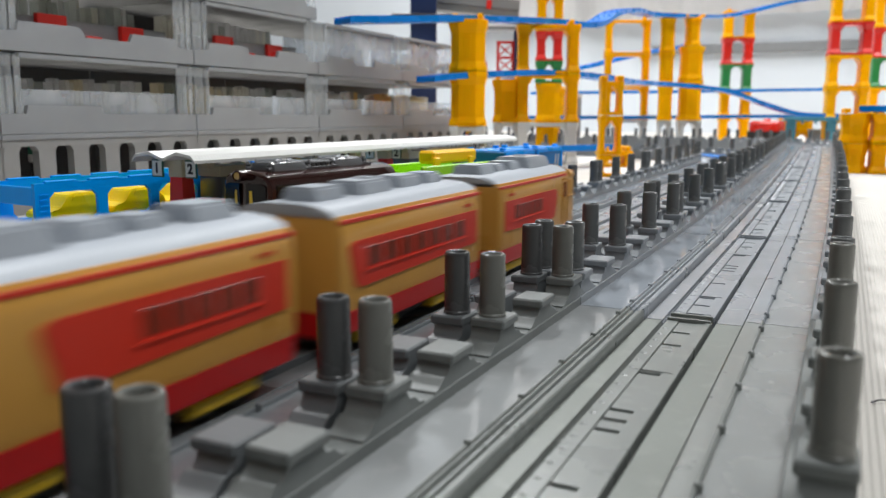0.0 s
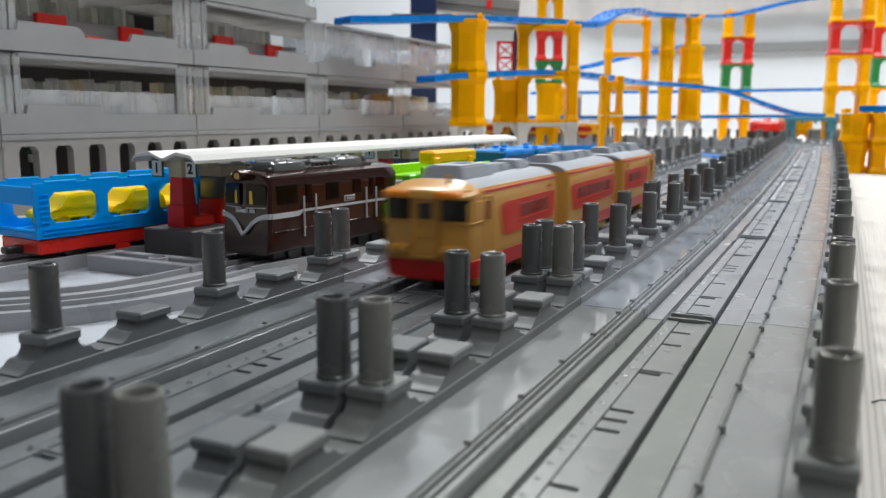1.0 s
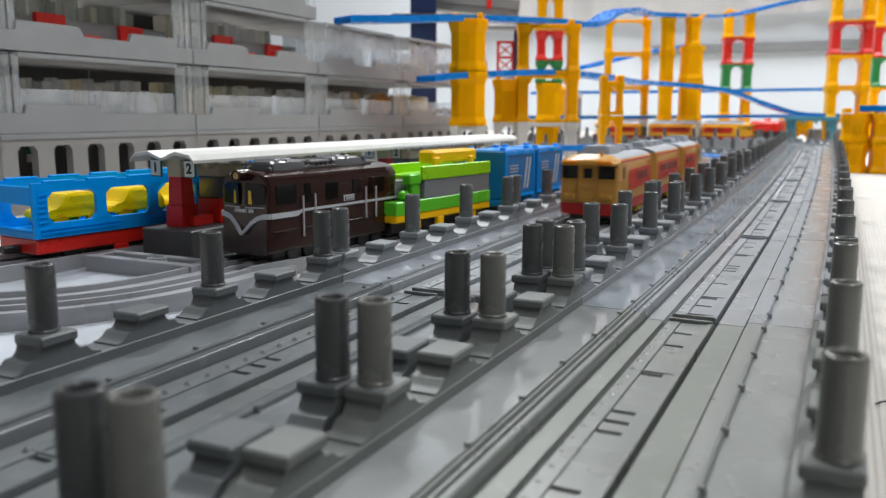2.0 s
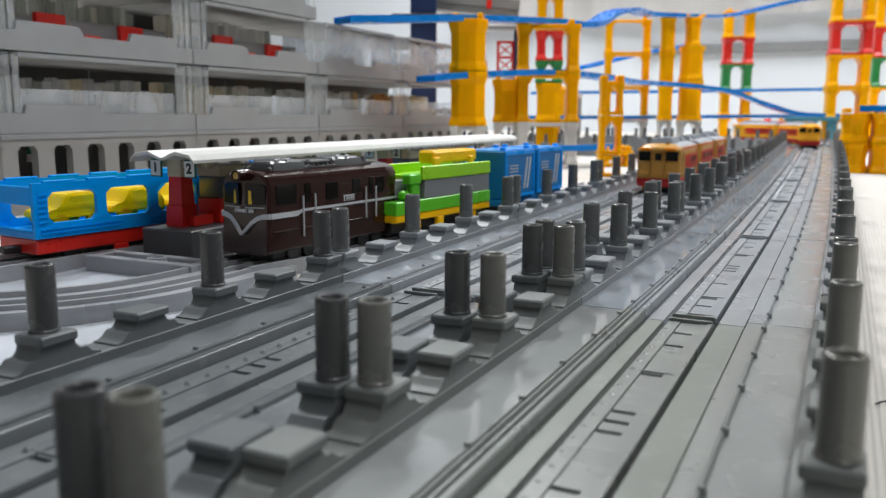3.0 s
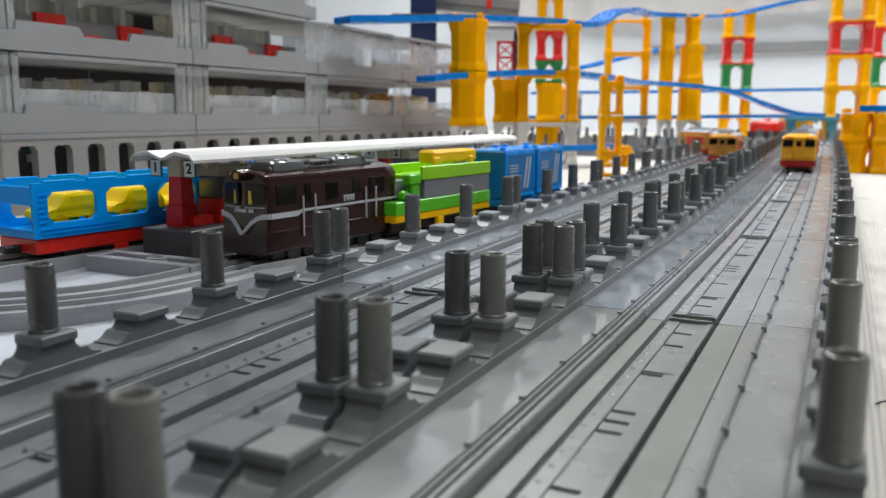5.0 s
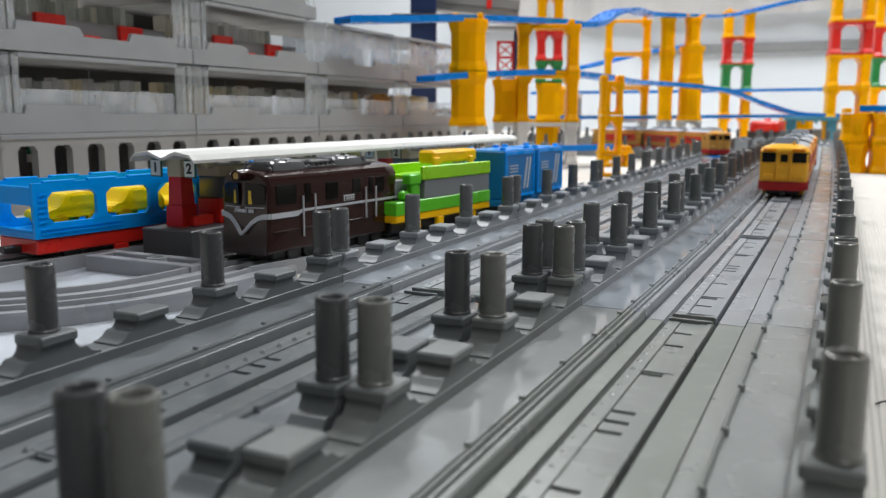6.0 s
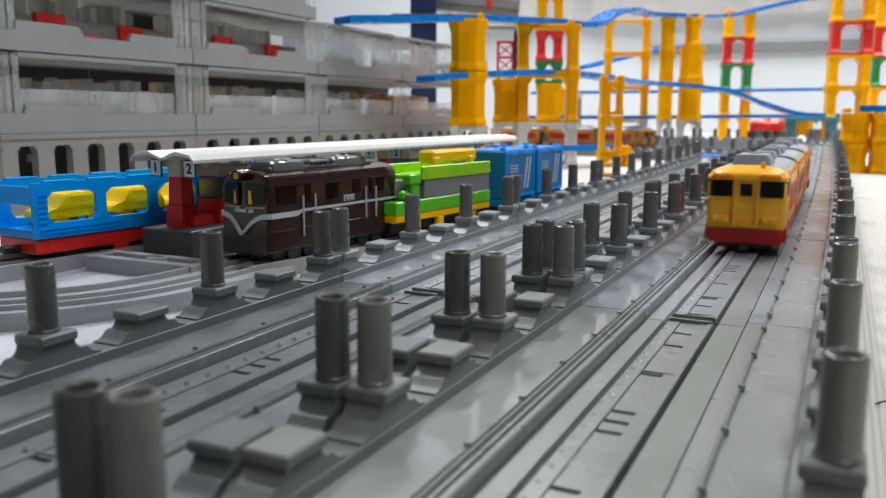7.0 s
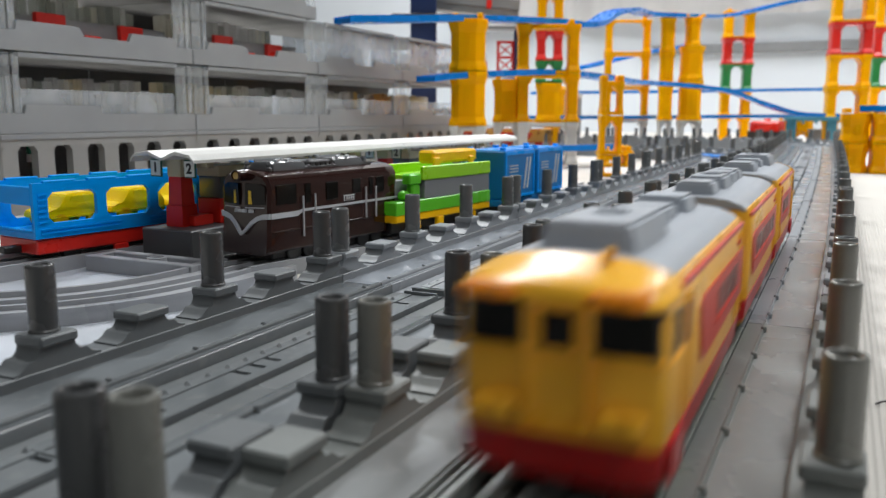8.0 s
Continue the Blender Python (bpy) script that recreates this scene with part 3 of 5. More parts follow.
# ---- the two tracks ----
def lay(way, group, stops, kits):
    for i, (s0, s1) in enumerate(zip(stops, stops[1:])):
        track_piece(way, s0, s1, group, kits[min(i, len(kits) - 1)])


lay(RIGHT, "main track lengths", [-0.141 + UNIT * i for i in range(8)] + [1.585, 1.800] + [1.800 + 0.25 * 1.54 * i / 2 for i in (1, 2)] + [1.800 + 0.25 * 1.54 + UNIT * i for i in (1, 2, 3, 4)], (WARM_SET, WARM_SET, PLAIN_SET))
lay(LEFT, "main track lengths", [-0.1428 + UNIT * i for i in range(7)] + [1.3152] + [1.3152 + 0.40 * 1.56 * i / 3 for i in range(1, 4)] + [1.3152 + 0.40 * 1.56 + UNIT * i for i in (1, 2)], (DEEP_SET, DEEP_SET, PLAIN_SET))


bm = add_sweep(bmesh.new(), [(-0.0165, 0.0126), (0.0165, 0.0126), (0.0165, 0.0144), (-0.0165, 0.0144)], [lambda u, z, q=q: LEFT.place(u, 1.445 + 0.03 * q, z) for q in range(6)])
tagged(part("blue_track_insert", bm, BLUE_RAIL, smooth=False), "bright blue plastic plate set into the grey curve", "toy track")


# ---- stacked grey and clear viaduct modules along the left side ----
MODULE_GREY = plastic("module_grey_plastic", (0.305, 0.313, 0.322), 0.35, 0.05, 0.015)
# Darker copy of the module grey, for the shade inside the modules
MODULE_DARK = plastic("module_inner_shade_grey", (0.11, 0.11, 0.115), 0.5, 0.08)
CLEAR = clear_plastic("clear_plastic")
HAZE = clear_plastic("hazy_clear_plastic", (0.92, 0.94, 0.96), 0.12, 0.30)
ARCH_GREY = plastic("arch_wall_grey_plastic", (0.30, 0.295, 0.285), 0.45, 0.05)
CARD_TONES = [clear_plastic("milky_card_a", (1.0, 0.985, 0.93), 0.3, 0.66, 0.6), clear_plastic("milky_card_b", (1.0, 1.0, 1.0), 0.3, 0.58, 0.6), clear_plastic("milky_card_c", (1.0, 0.93, 0.76), 0.3, 0.66, 0.6), clear_plastic("milky_card_d", (0.80, 0.82, 0.78), 0.3, 0.40, 0.6), clear_plastic("honey_card", (1.0, 0.74, 0.32), 0.3, 0.70, 0.5)]
MOD = 0.2215
FACE_X = -0.600


def tray(y0, z0, profile, label, closed, clear=False, depth=0.15):
    """A shelf module: grey tray with a stepped front lip, clear corner pillars, a thin top frame."""
    t = thing("shelf_module", label, "shelf module", pose(FACE_X, y0, z0), "stacked modules")
    L_ = MOD - 0.0006
    part("tray", box(-0.080, 0, 0.0003, L_, 0.0, 0.0042, 0.0004), MODULE_GREY, t, "grey plastic tray")
    bm = add_prism(bmesh.new(), [(0.0006, 0.0005)] + [(L_ - 0.0006, 0.0005)] + [(a, b) for a, b in reversed(profile)], -0.0030, 0.0008, lambda u, s, z: (u, s, z))
    part("front_lip", bm, MODULE_GREY, t, "stepped grey front lip", smooth=False)
    part("top_frame", box(-0.006, 0.0, 0.022, L_ - 0.022, 0.0612, 0.0655, 0.0006), MODULE_GREY, t)
    # Dark sheet added for the band of shade under the next tray
    part("inner_shade", box(-0.154, -0.0065, 0.0006, L_ - 0.0006, 0.0632, 0.0645), MODULE_DARK, t, "dark sheet added for the shade under the tray above")
    if closed:
        # Dark strip added at the back so the upper opening looks shaded
        part("back_panel", box(-depth, -depth + 0.002, 0.0006, L_ - 0.0006, 0.0430 if profile is LOW else 0.0470, 0.0631), MODULE_DARK, t, "dark strip added at the back for shade", smooth=False)
    if clear:
        part("clear_front", box(-0.0052, -0.0040, 0.024, L_ - 0.024, 0.0045, 0.0600, 0.0004), HAZE, t, "hazy clear plastic front panel", smooth=False)
        part("clear_back", box(-0.060, -0.0588, 0.010, L_ - 0.010, 0.0045, 0.0500, 0.0004), HAZE, t, "hazy clear plastic rear panel", smooth=False)
    if profile is LOW:
        part("clear_front", box(-0.0052, -0.0040, 0.024, L_ - 0.024, 0.0045, 0.0365, 0.0004), HAZE, t, "hazy clear plastic front panel", smooth=False)
    for a in (0.0008, L_ - 0.0235):
        for j in range(3):
            part("clear_pillar", box(-0.0035 + 0.001 * j, -0.0005 - 0.0005 * (j == 1), a + 0.0076 * j, a + 0.0076 * j + 0.0068, 0.0042, 0.0650, 0.0008), CLEAR, t, "clear plastic corner pillar")
    return t


LOW = [(0.0006, 0.0165), (0.024, 0.0165), (0.026, 0.0235), (0.100, 0.0235), (0.103, 0.0165), (0.197, 0.0165), (0.2203, 0.0165)]
HIGH = [(0.0006, 0.0150), (0.021, 0.0165), (0.023, 0.0240), (0.079, 0.0240), (0.084, 0.0225), (0.088, 0.0160), (0.138, 0.0160), (0.142, 0.0235), (0.197, 0.0235), (0.199, 0.0150), (0.2203, 0.0150)]
rng = random.Random(4)
for k in range(5):
    y0 = 0.2165 + MOD * k
    tray(y0, 0.0655, LOW, "grey tray module with clear plastic corner pillars", True)
    tray(y0, 0.1317, HIGH, "grey tray module with notched front lip and clear pillars", k == 2, k > 2)
    if k < 3:
        tray(y0, 0.1979, HIGH, "grey tray module with notched front lip and clear pillars", True)
    # pale cards standing in the lower two levels
    for level, zz, hh, xx in ((0, 0.0700, 0.046, -0.062), (1, 0.1362, 0.052, -0.062))[:2 if k < 3 else 1]:
        y = y0 + 0.012
        tone = rng.choice((0, 1, 2))
        while y < y0 + MOD - 0.014:
            wd = rng.uniform(0.0045, 0.011)
            if rng.random() < 0.14:
                tone = rng.choice((0, 1, 2, 3) if k < 3 else (0, 1, 2, 4))
            if rng.random() < 0.9:
                c = part("pale_card", box(FACE_X + xx - 0.012, FACE_X + xx, y, y + wd * 0.86, zz, zz + hh * rng.uniform(0.88, 1.0), 0.0003), CARD_TONES[tone if rng.random() < 0.75 else rng.choice((0, 1, 3))], None, "", False)
                tagged(c, "milky clear plastic card upright on a tray", "card", "cards in the modules")
            y += wd
    # grey inner panels with red blocks in the second level
    if k < 3:
        p = part("inner_panel", box(FACE_X - 0.030, FACE_X - 0.026, y0 + 0.010, y0 + MOD - 0.010, 0.1359, 0.1640, 0.0004), MODULE_GREY)
        tagged(p, "plain grey panel standing inside the module", "panel", "inner panels")
        for a, b, z1 in ((0.058, 0.088, 0.1668), (0.149, 0.177, 0.1640), (0.108, 0.126, 0.1515)):
            r = part("red_block", box(FACE_X - 0.0258, FACE_X - 0.0205, y0 + a, y0 + b, 0.1359, z1, 0.0006), RED)
            tagged(r, "red plastic block inside the grey module", "block", "red blocks")


def arch_wall(y0):
    """Grey wall unit with tall round-headed openings that go right through."""
    t = thing("arcade_unit", "grey plastic wall unit with arched openings", "wall unit", pose(FACE_X, y0, 0), "arcade units")
    pitch, wd, z0, z1 = 0.03455, 0.0185, 0.020, 0.0555
    n = 6
    off = (MOD - n * pitch) / 2
    f = lambda u, q, z: (u, q, z)
    part("plinth", box(-0.008, 0.0, 0.0004, MOD - 0.0004, 0.0, z0), ARCH_GREY, t, smooth=False)
    part("upper_beam", box(-0.008, 0.0, 0.0004, MOD - 0.0004, z1, 0.0610), ARCH_GREY, t, smooth=False)
    out = [(-0.5 * (pitch - wd), z0), (0.5 * (pitch - wd), z0), (0.5 * (pitch - wd), z1 - 0.004), (0.5 * (pitch - wd) + 0.003, z1), (-0.5 * (pitch - wd) - 0.003, z1), (-0.5 * (pitch - wd), z1 - 0.004)]
    first = None
    for i in range(n + 1):
        m = pose(0, off + i * pitch, 0)
        if first is None:
            first = part("arcade_pier", add_prism(bmesh.new(), out, -0.008, 0.0, f), ARCH_GREY, t, smooth=False)
            first.matrix_basis = m
        else:
            again(first, "arcade_pier", t, m)
    part("ledge", box(-0.010, 0.0012, 0.0004, MOD - 0.0004, 0.0610, 0.0653, 0.0005), MODULE_GREY, t)
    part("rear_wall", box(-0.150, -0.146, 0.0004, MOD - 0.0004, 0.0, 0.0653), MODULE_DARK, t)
    return t


for k in range(5):
    arch_wall(0.2165 + MOD * k)


# a small signal toy standing behind the first openings
SIGNAL_GREEN = plastic("signal_green_plastic", (0.02, 0.22, 0.12), 0.3, 0.05)
t = thing("toy_signal", "small green and white toy signal behind the arcade", "toy signal", pose(-0.640, 0.4985, 0))
part("post", add_lathe(bmesh.new(), [(0.0065, 0), (0.0065, 0.004), (0.0040, 0.006), (0.0040, 0.040)], 14), BLACK, t)
part("lamp", add_lathe(bmesh.new(), [(0.0052, 0.040), (0.0055, 0.041), (0.0055, 0.046), (0.0050, 0.047)], 14), WHITE, t)
part("cap", add_lathe(bmesh.new(), [(0.0052, 0.047), (0.0056, 0.049), (0.0050, 0.055), (0.0028, 0.0585)], 14), SIGNAL_GREEN, t)


# ---- station platform ----
PLATFORM = plastic("platform_dark_grey_plastic", (0.062, 0.064, 0.067), 0.4, 0.07)
BEIGE = plastic("beige_plastic", (0.55, 0.49, 0.33), 0.4, 0.05)
ROOF_WHITE = plastic("cream_white_roof_plastic", (0.60, 0.60, 0.57), 0.4, 0.03)
SIGN_WHITE = plastic("white_sign_sticker", (0.75, 0.77, 0.72), 0.4, 0.02)
SIGN_GREEN = plastic("green_sign_border", (0.02, 0.10, 0.06), 0.4, 0.02)
INK = plastic("black_ink", (0.01, 0.01, 0.01), 0.5, 0.02)
SILVER = plastic("silver_paint", (0.50, 0.52, 0.55), 0.32, 0.04)
PANE = plastic("grey_blue_pane", (0.10, 0.12, 0.13), 0.12, 0.05)


def lettering(text, size, m, material, parent, name="numeral"):
    c = bpy.data.curves.new(name, "FONT")
    c.body, c.size, c.align_x, c.align_y, c.extrude, c.offset = text, size, "CENTER", "CENTER", 0.00008, 0.00028
    tmp = new(name, c)
    dg = bpy.context.evaluated_depsgraph_get()
    me = bpy.data.meshes.new_from_object(tmp.evaluated_get(dg))
    bpy.data.objects.remove(tmp)
    me.materials.clear()
    me.materials.append(material)
    ob = new(name, me)
    ob.parent = parent
    ob.matrix_basis = m
    return ob


def sign(parent, x, y, text):
    b = part("number_sign", box(x - 0.0042, x + 0.0042, y - 0.0006, y + 0.0004, 0.0478, 0.0576, 0.0003), SIGN_GREEN, parent, "white number sign with green border")
    part("sign_face", box(x - 0.0034, x + 0.0034, y - 0.0009, y - 0.0005, 0.0486, 0.0568), SIGN_WHITE, b)
    lettering(text, 0.0074, pose(x, y - 0.00105, 0.0527, 90), INK, b)


def platform():
    t = thing("station_platform", "toy island platform with white corrugated roof on red pillars", "toy station", pose(-0.3245, 0.330, 0, 0, 0, -0.8))
    n = 0.445
    part("platform_base", box(-0.0178, 0.0178, 0.0, n, 0.0, 0.0205, 0.0007), PLATFORM, t, "dark grey platform base")
    part("base_step", box(-0.0188, 0.0188, -0.001, n + 0.001, 0.0, 0.0042, 0.0005), PLATFORM, t)
    for y in (0.010, 0.158, 0.232, 0.380):
        bm = bmesh.new()
        lo = [(0.0060, 0.0205), (0.0057, 0.0320), (0.0049, 0.0325), (0.0043, 0.0480)]
        rows = [[bm.verts.new((sx * w_ - 0.0042, y + 0.007 + sy * w_, z)) for sx, sy in ((-1, -1), (1, -1), (1, 1), (-1, 1))] for w_, z in lo]
        for a, b in zip(rows, rows[1:]):
            for i in range(4):
                bm.faces.new((a[i], a[(i + 1) % 4], b[(i + 1) % 4], b[i]))
        bm.faces.new(rows[0])
        bm.faces.new(rows[-1])
        part("red_pillar", bm, RED, t, "tapered red pillar", smooth=False)
        part("bracket", box(-0.0090, 0.0010, y + 0.002, y + 0.012, 0.0478, 0.0600, 0.0004), BEIGE, t, "beige roof bracket")
        part("cross_arm", box(-0.0180, 0.0180, y + 0.0035, y + 0.0095, 0.0530, 0.0590, 0.0004), BEIGE, t)
        sign(t, -0.0134, y - 0.001, "1")
        sign(t, 0.0108, y - 0.001, "2")
    # kiosk walls between the pillars
    for y0, y1 in ((0.034, 0.074), (0.095, 0.150), (0.255, 0.300), (0.320, 0.372)):
        k = part("waiting_room", box(-0.0085, 0.0085, y0, y1, 0.0205, 0.0345, 0.0005), RED, t, "red waiting-room wall with glazed upper part")
        part("glazing", box(-0.0080, 0.0080, y0 + 0.001, y1 - 0.001, 0.0345, 0.0470, 0.0004), PANE, k)
        part("lintel", box(-0.0085, 0.0085, y0, y1, 0.0470, 0.0530, 0.0004), BEIGE, k)
    part("bench", box(-0.006, 0.006, 0.016, 0.031, 0.0205, 0.0262, 0.0006), RED, t)
    # corrugated roof in two lengths, gull-wing section
    half = [(0.0, 0.0590), (0.0095, 0.0624), (0.0195, 0.0608), (0.0222, 0.0580)]
    top = [(-u, z) for u, z in reversed(half[1:])] + half
    for a, b in ((-0.004, 0.2185), (0.2195, 0.447)):
        bm = bmesh.new()
        steps = int((b - a) / 0.00115)
        st = []
        for i in range(steps + 1):
            y = a + (b - a) * i / steps
            lift = 0.00028 if i % 2 else 0.0
            st.append(lambda u, z, y=y, lift=lift: (u, y, z + lift))
        section = [(u + 0.003, z) for u, z in top] + [(u + 0.003, z - 0.0016) for u, z in reversed(top)]
        add_sweep(bm, section, st)
        part("roof", bm, ROOF_WHITE, t, "white corrugated roof", smooth=False)
    return t


platform()

# ---- siding rails on the floor, sheet of paper, turnout plate ----
SIDING = plastic("light_grey_rail_plastic", (0.33, 0.34, 0.36), 0.33, 0.06, dust_glint=0.1)
PAPER = plastic("white_paper", (0.70, 0.73, 0.78), 0.7, 0.03, 0.03, 600, 12)


def curve_points(pts, n=10):
    """A smooth line through the points."""
    out = []
    p = [Vector(q) for q in pts]
    p = [p[0] * 2 - p[1]] + p + [p[-1] * 2 - p[-2]]
    for i in range(1, len(p) - 2):
        for j in range(n):
            t = j / n
            out.append(0.5 * ((2 * p[i]) + (p[i + 1] - p[i - 1]) * t + (2 * p[i - 1] - 5 * p[i] + 4 * p[i + 1] - p[i + 2]) * t * t + (3 * p[i] - p[i - 1] - 3 * p[i + 1] + p[i + 2]) * t ** 3))
    out.append(p[-2])
    return out


def along(bm, pts, profile):
    """Sweep a profile of (across, up) along a line; across is measured to the right of the line's way."""
    st = []
    for i, q in enumerate(pts):
        d = (pts[min(i + 1, len(pts) - 1)] - pts[max(i - 1, 0)])
        d.z = 0
        d.normalize()
        side = Vector((d.y, -d.x, 0))
        st.append(lambda u, z, q=q, side=side: q + side * u + Vector((0, 0, z)))
    return add_sweep(bm, profile, st)


def floor_rail(name, label, pts, material, z=0.0, group="", half=0.019):
    """A narrow toy rail: flat bed, two grooved wheel paths and raised edges."""
    line = curve_points([(x, y, z) for x, y in pts])
    t = thing(name, label, "toy track", None, group)
    part("rail_bed", along(bmesh.new(), line, [(-half, 0.0004), (half, 0.0004), (half, 0.0058), (-half, 0.0058)]), material, t)
    for a, b, h in ((-half, -half + 0.0026, 0.0082), (half - 0.0026, half, 0.0082), (-0.0066, -0.0044, 0.0078), (0.0044, 0.0066, 0.0078)):
        part("rail_rib", along(bmesh.new(), line, [(a, 0.0056), (b, 0.0056), (b, h), (a, h)]), material, t)
    return t


floor_rail("siding_track", "light grey plastic siding track on the floor", [(-0.430, 0.120), (-0.345, 0.172), (-0.296, 0.210), (-0.271, 0.245), (-0.262, 0.288), (-0.2625, 0.330)], SIDING, 0, "siding tracks", 0.0225)
floor_rail("siding_track", "light grey plastic siding track on the floor", [(-0.2740, 0.318), (-0.2530, 0.415), (-0.2400, 0.500), (-0.2330, 0.590), (-0.2310, 0.680), (-0.2330, 0.780), (-0.2420, 0.900)], SIDING, 0, "siding tracks")
floor_rail("siding_track", "light grey plastic siding track on the floor", [(-0.3950, 0.160), (-0.3830, 0.260), (-0.3720, 0.360), (-0.3630, 0.470), (-0.3560, 0.620), (-0.3540, 0.760)], SIDING, 0, "siding tracks")
bm = bmesh.new()
for q in ((-0.352, -0.280, 0.300, 0.3055), (-0.352, -0.280, 0.3145, 0.320), (-0.352, -0.3465, 0.3055, 0.3145), (-0.2855, -0.280, 0.3055, 0.3145)):
    add_box(bm, q[0], q[1], q[2], q[3], 0.0006, 0.0090, 0.0004)
add_lathe(bm, [(0.0050, 0.0006), (0.0050, 0.0094), (0.0036, 0.0096), (0.0034, 0.0080)], 16, (-0.3120, 0.310, 0))
tagged(part("turnout_frame", bm, SIDING, smooth=False), "light grey plastic frame lying before the platform", "toy track")
bm = bmesh.new()
for i in range(9):
    a = i / 8
    y = 0.08 + 0.235 * a
    for x in (-0.420, -0.205):
        bm.verts.new((x, y, 0.0009 + 0.0006 * math.sin(i * 1.7)))
bm.verts.ensure_lookup_table()
for i in range(8):
    bm.faces.new([bm.verts[k] for k in (2 * i, 2 * i + 1, 2 * i + 3, 2 * i + 2)])
bmesh.ops.solidify(bm, geom=bm.faces[:], thickness=0.0004)
tagged(part("paper_sheet", bm, PAPER), "white sheet of paper lying flat on the floor", "paper")

# ---- brown locomotive ----
BROWN = plastic("dark_brown_loco_plastic", (0.027, 0.009, 0.0068), 0.13, 0.08, 0.008, spec=0.5)
LOCO_ROOF = plastic("loco_roof_grey", (0.055, 0.055, 0.058), 0.4, 0.08)
PANTO = plastic("pantograph_grey_plastic", (0.13, 0.135, 0.14), 0.2, 0.08)
LENS = plastic("amber_lamp_plastic", (0.55, 0.36, 0.10), 0.2, 0.05)


def locomotive():
    t = thing("toy_locomotive", "dark brown toy electric locomotive with silver stripe", "toy train", pose(-0.2697, 0.3298, 0, 0, 0, -6))
    n = 0.104
    half = [(0.0152, 0.0125), (0.0166, 0.0140), (0.0168, 0.0235), (0.0165, 0.0240), (0.0165, 0.0460), (0.0160, 0.0500), (0.0140, 0.0530), (0.0090, 0.0550), (0.0040, 0.0556)]
    # the nose comes to a blunt prow: shift each point forward the nearer it is to the middle
    st = []
    for y, shrink, drop, prow in ((0.0, 0.0022, 0.0008, 1), (0.0012, 0.0006, 0.0002, 1), (0.004, 0, 0, 1), (0.012, 0, 0, 0), (n - 0.010, 0, 0, 0), (n - 0.003, 0, 0, -1), (n - 0.0008, 0.0008, 0.0002, -1), (n, 0.0024, 0.0008, -1)):
        st.append(lambda u, z, y=y, sh=shrink, d=drop, pr=prow: (math.copysign(max(abs(u) - sh, 0.0004), u), y - pr * (0.0025 * (1 - abs(u) / 0.017)) - (0.0022 * max(0, (0.036 - z)) / 0.024 if pr == 1 else 0), z - d))
    part("body", add_sweep(bmesh.new(), mirrored(half), st), BROWN, t, "glossy dark brown body")
    part("roof_deck", box(-0.0085, 0.0085, 0.014, n - 0.014, 0.0545, 0.0566, 0.0006), LOCO_ROOF, t)

    def nose_y(u, z):
        return -0.0025 * (1 - abs(u) / 0.017) - 0.0022 * max(0, 0.036 - z) / 0.024

    def nose_panel(name, outline, material, proud, parent=t, label=""):
        bm = bmesh.new()
        f = [bm.verts.new((u, nose_y(u, z) - proud, z)) for u, z in outline]
        b = [bm.verts.new((u, nose_y(u, z) + 0.001, z)) for u, z in outline]
        k = len(outline)
        for i in range(k):
            bm.faces.new((f[i], f[(i + 1) % k], b[(i + 1) % k], b[i]))
        bm.faces.new(f)
        bm.faces.new(b)
        return part(name, bm, material, parent, label, False)

    for sg in (-1, 1):
        nose_panel("front_window", [(sg * 0.0020, 0.0378), (sg * 0.0135, 0.0385), (sg * 0.0135, 0.0478), (sg * 0.0105, 0.0492), (sg * 0.0024, 0.0492)], GLASS_DARK, 0.0003, t, "dark windscreen")
        nose_panel("seat_block", [(sg * 0.0040, 0.0385), (sg * 0.0060, 0.0385), (sg * 0.0056, 0.0455), (sg * 0.0042, 0.0455)], CHASSIS, 0.0004, t, "yellow part seen through the windscreen")
        # silver sweep: broad at the corner, down to a point in the middle
        up = [(0.0158, 0.0338), (0.0120, 0.0334), (0.0085, 0.0320), (0.0050, 0.0292), (0.0022, 0.0255), (0.0, 0.0232)]
        lo = [(0.0, 0.0218), (0.0026, 0.0242), (0.0056, 0.0275), (0.0090, 0.0298), (0.0125, 0.0308), (0.0158, 0.0310)]
        nose_panel("silver_whisker", [(sg * u, z) for u, z in up + lo], SILVER, 0.0005, t, "silver whisker stripe")
        nose_panel("trim_line", [(sg * 0.0020, 0.0362), (sg * 0.0130, 0.0366), (sg * 0.0130, 0.0370), (sg * 0.0020, 0.0366)], SILVER, 0.0005)
        a, b = sorted((sg * 0.0162, sg * 0.01695))
        bm = add_prism(bmesh.new(), [(0.000, 0.0310), (0.018, 0.0310), (0.022, 0.0330), (n - 0.001, 0.0330), (n - 0.001, 0.0344), (0.022, 0.0344), (0.018, 0.0338), (0.000, 0.0338)], a, b, lambda u, s, z: (u, s, z))
        part("side_stripe", bm, SILVER, t, "silver side stripe", smooth=False)
        for y0, y1, z0, z1 in ((0.0035, 0.0180, 0.0380, 0.0485), (0.0240, 0.0285, 0.0375, 0.0480), (0.0400, 0.0500, 0.0375, 0.0475), (0.0620, 0.0690, 0.0395, 0.0480), (0.0765, 0.0800, 0.0375, 0.0480), (0.0830, 0.0905, 0.0385, 0.0480)):
            part("side_window", box(a, b, y0, y1, z0, z1, 0.0003), GLASS_DARK, t, "dark side window")
        for y, z0, z1 in ((0.0215, 0.0195, 0.0415), (0.0305, 0.0290, 0.0420), (0.0725, 0.0240, 0.0425), (0.0815, 0.0235, 0.0420)):
            c, d = sorted((sg * 0.0170, sg * 0.0180))
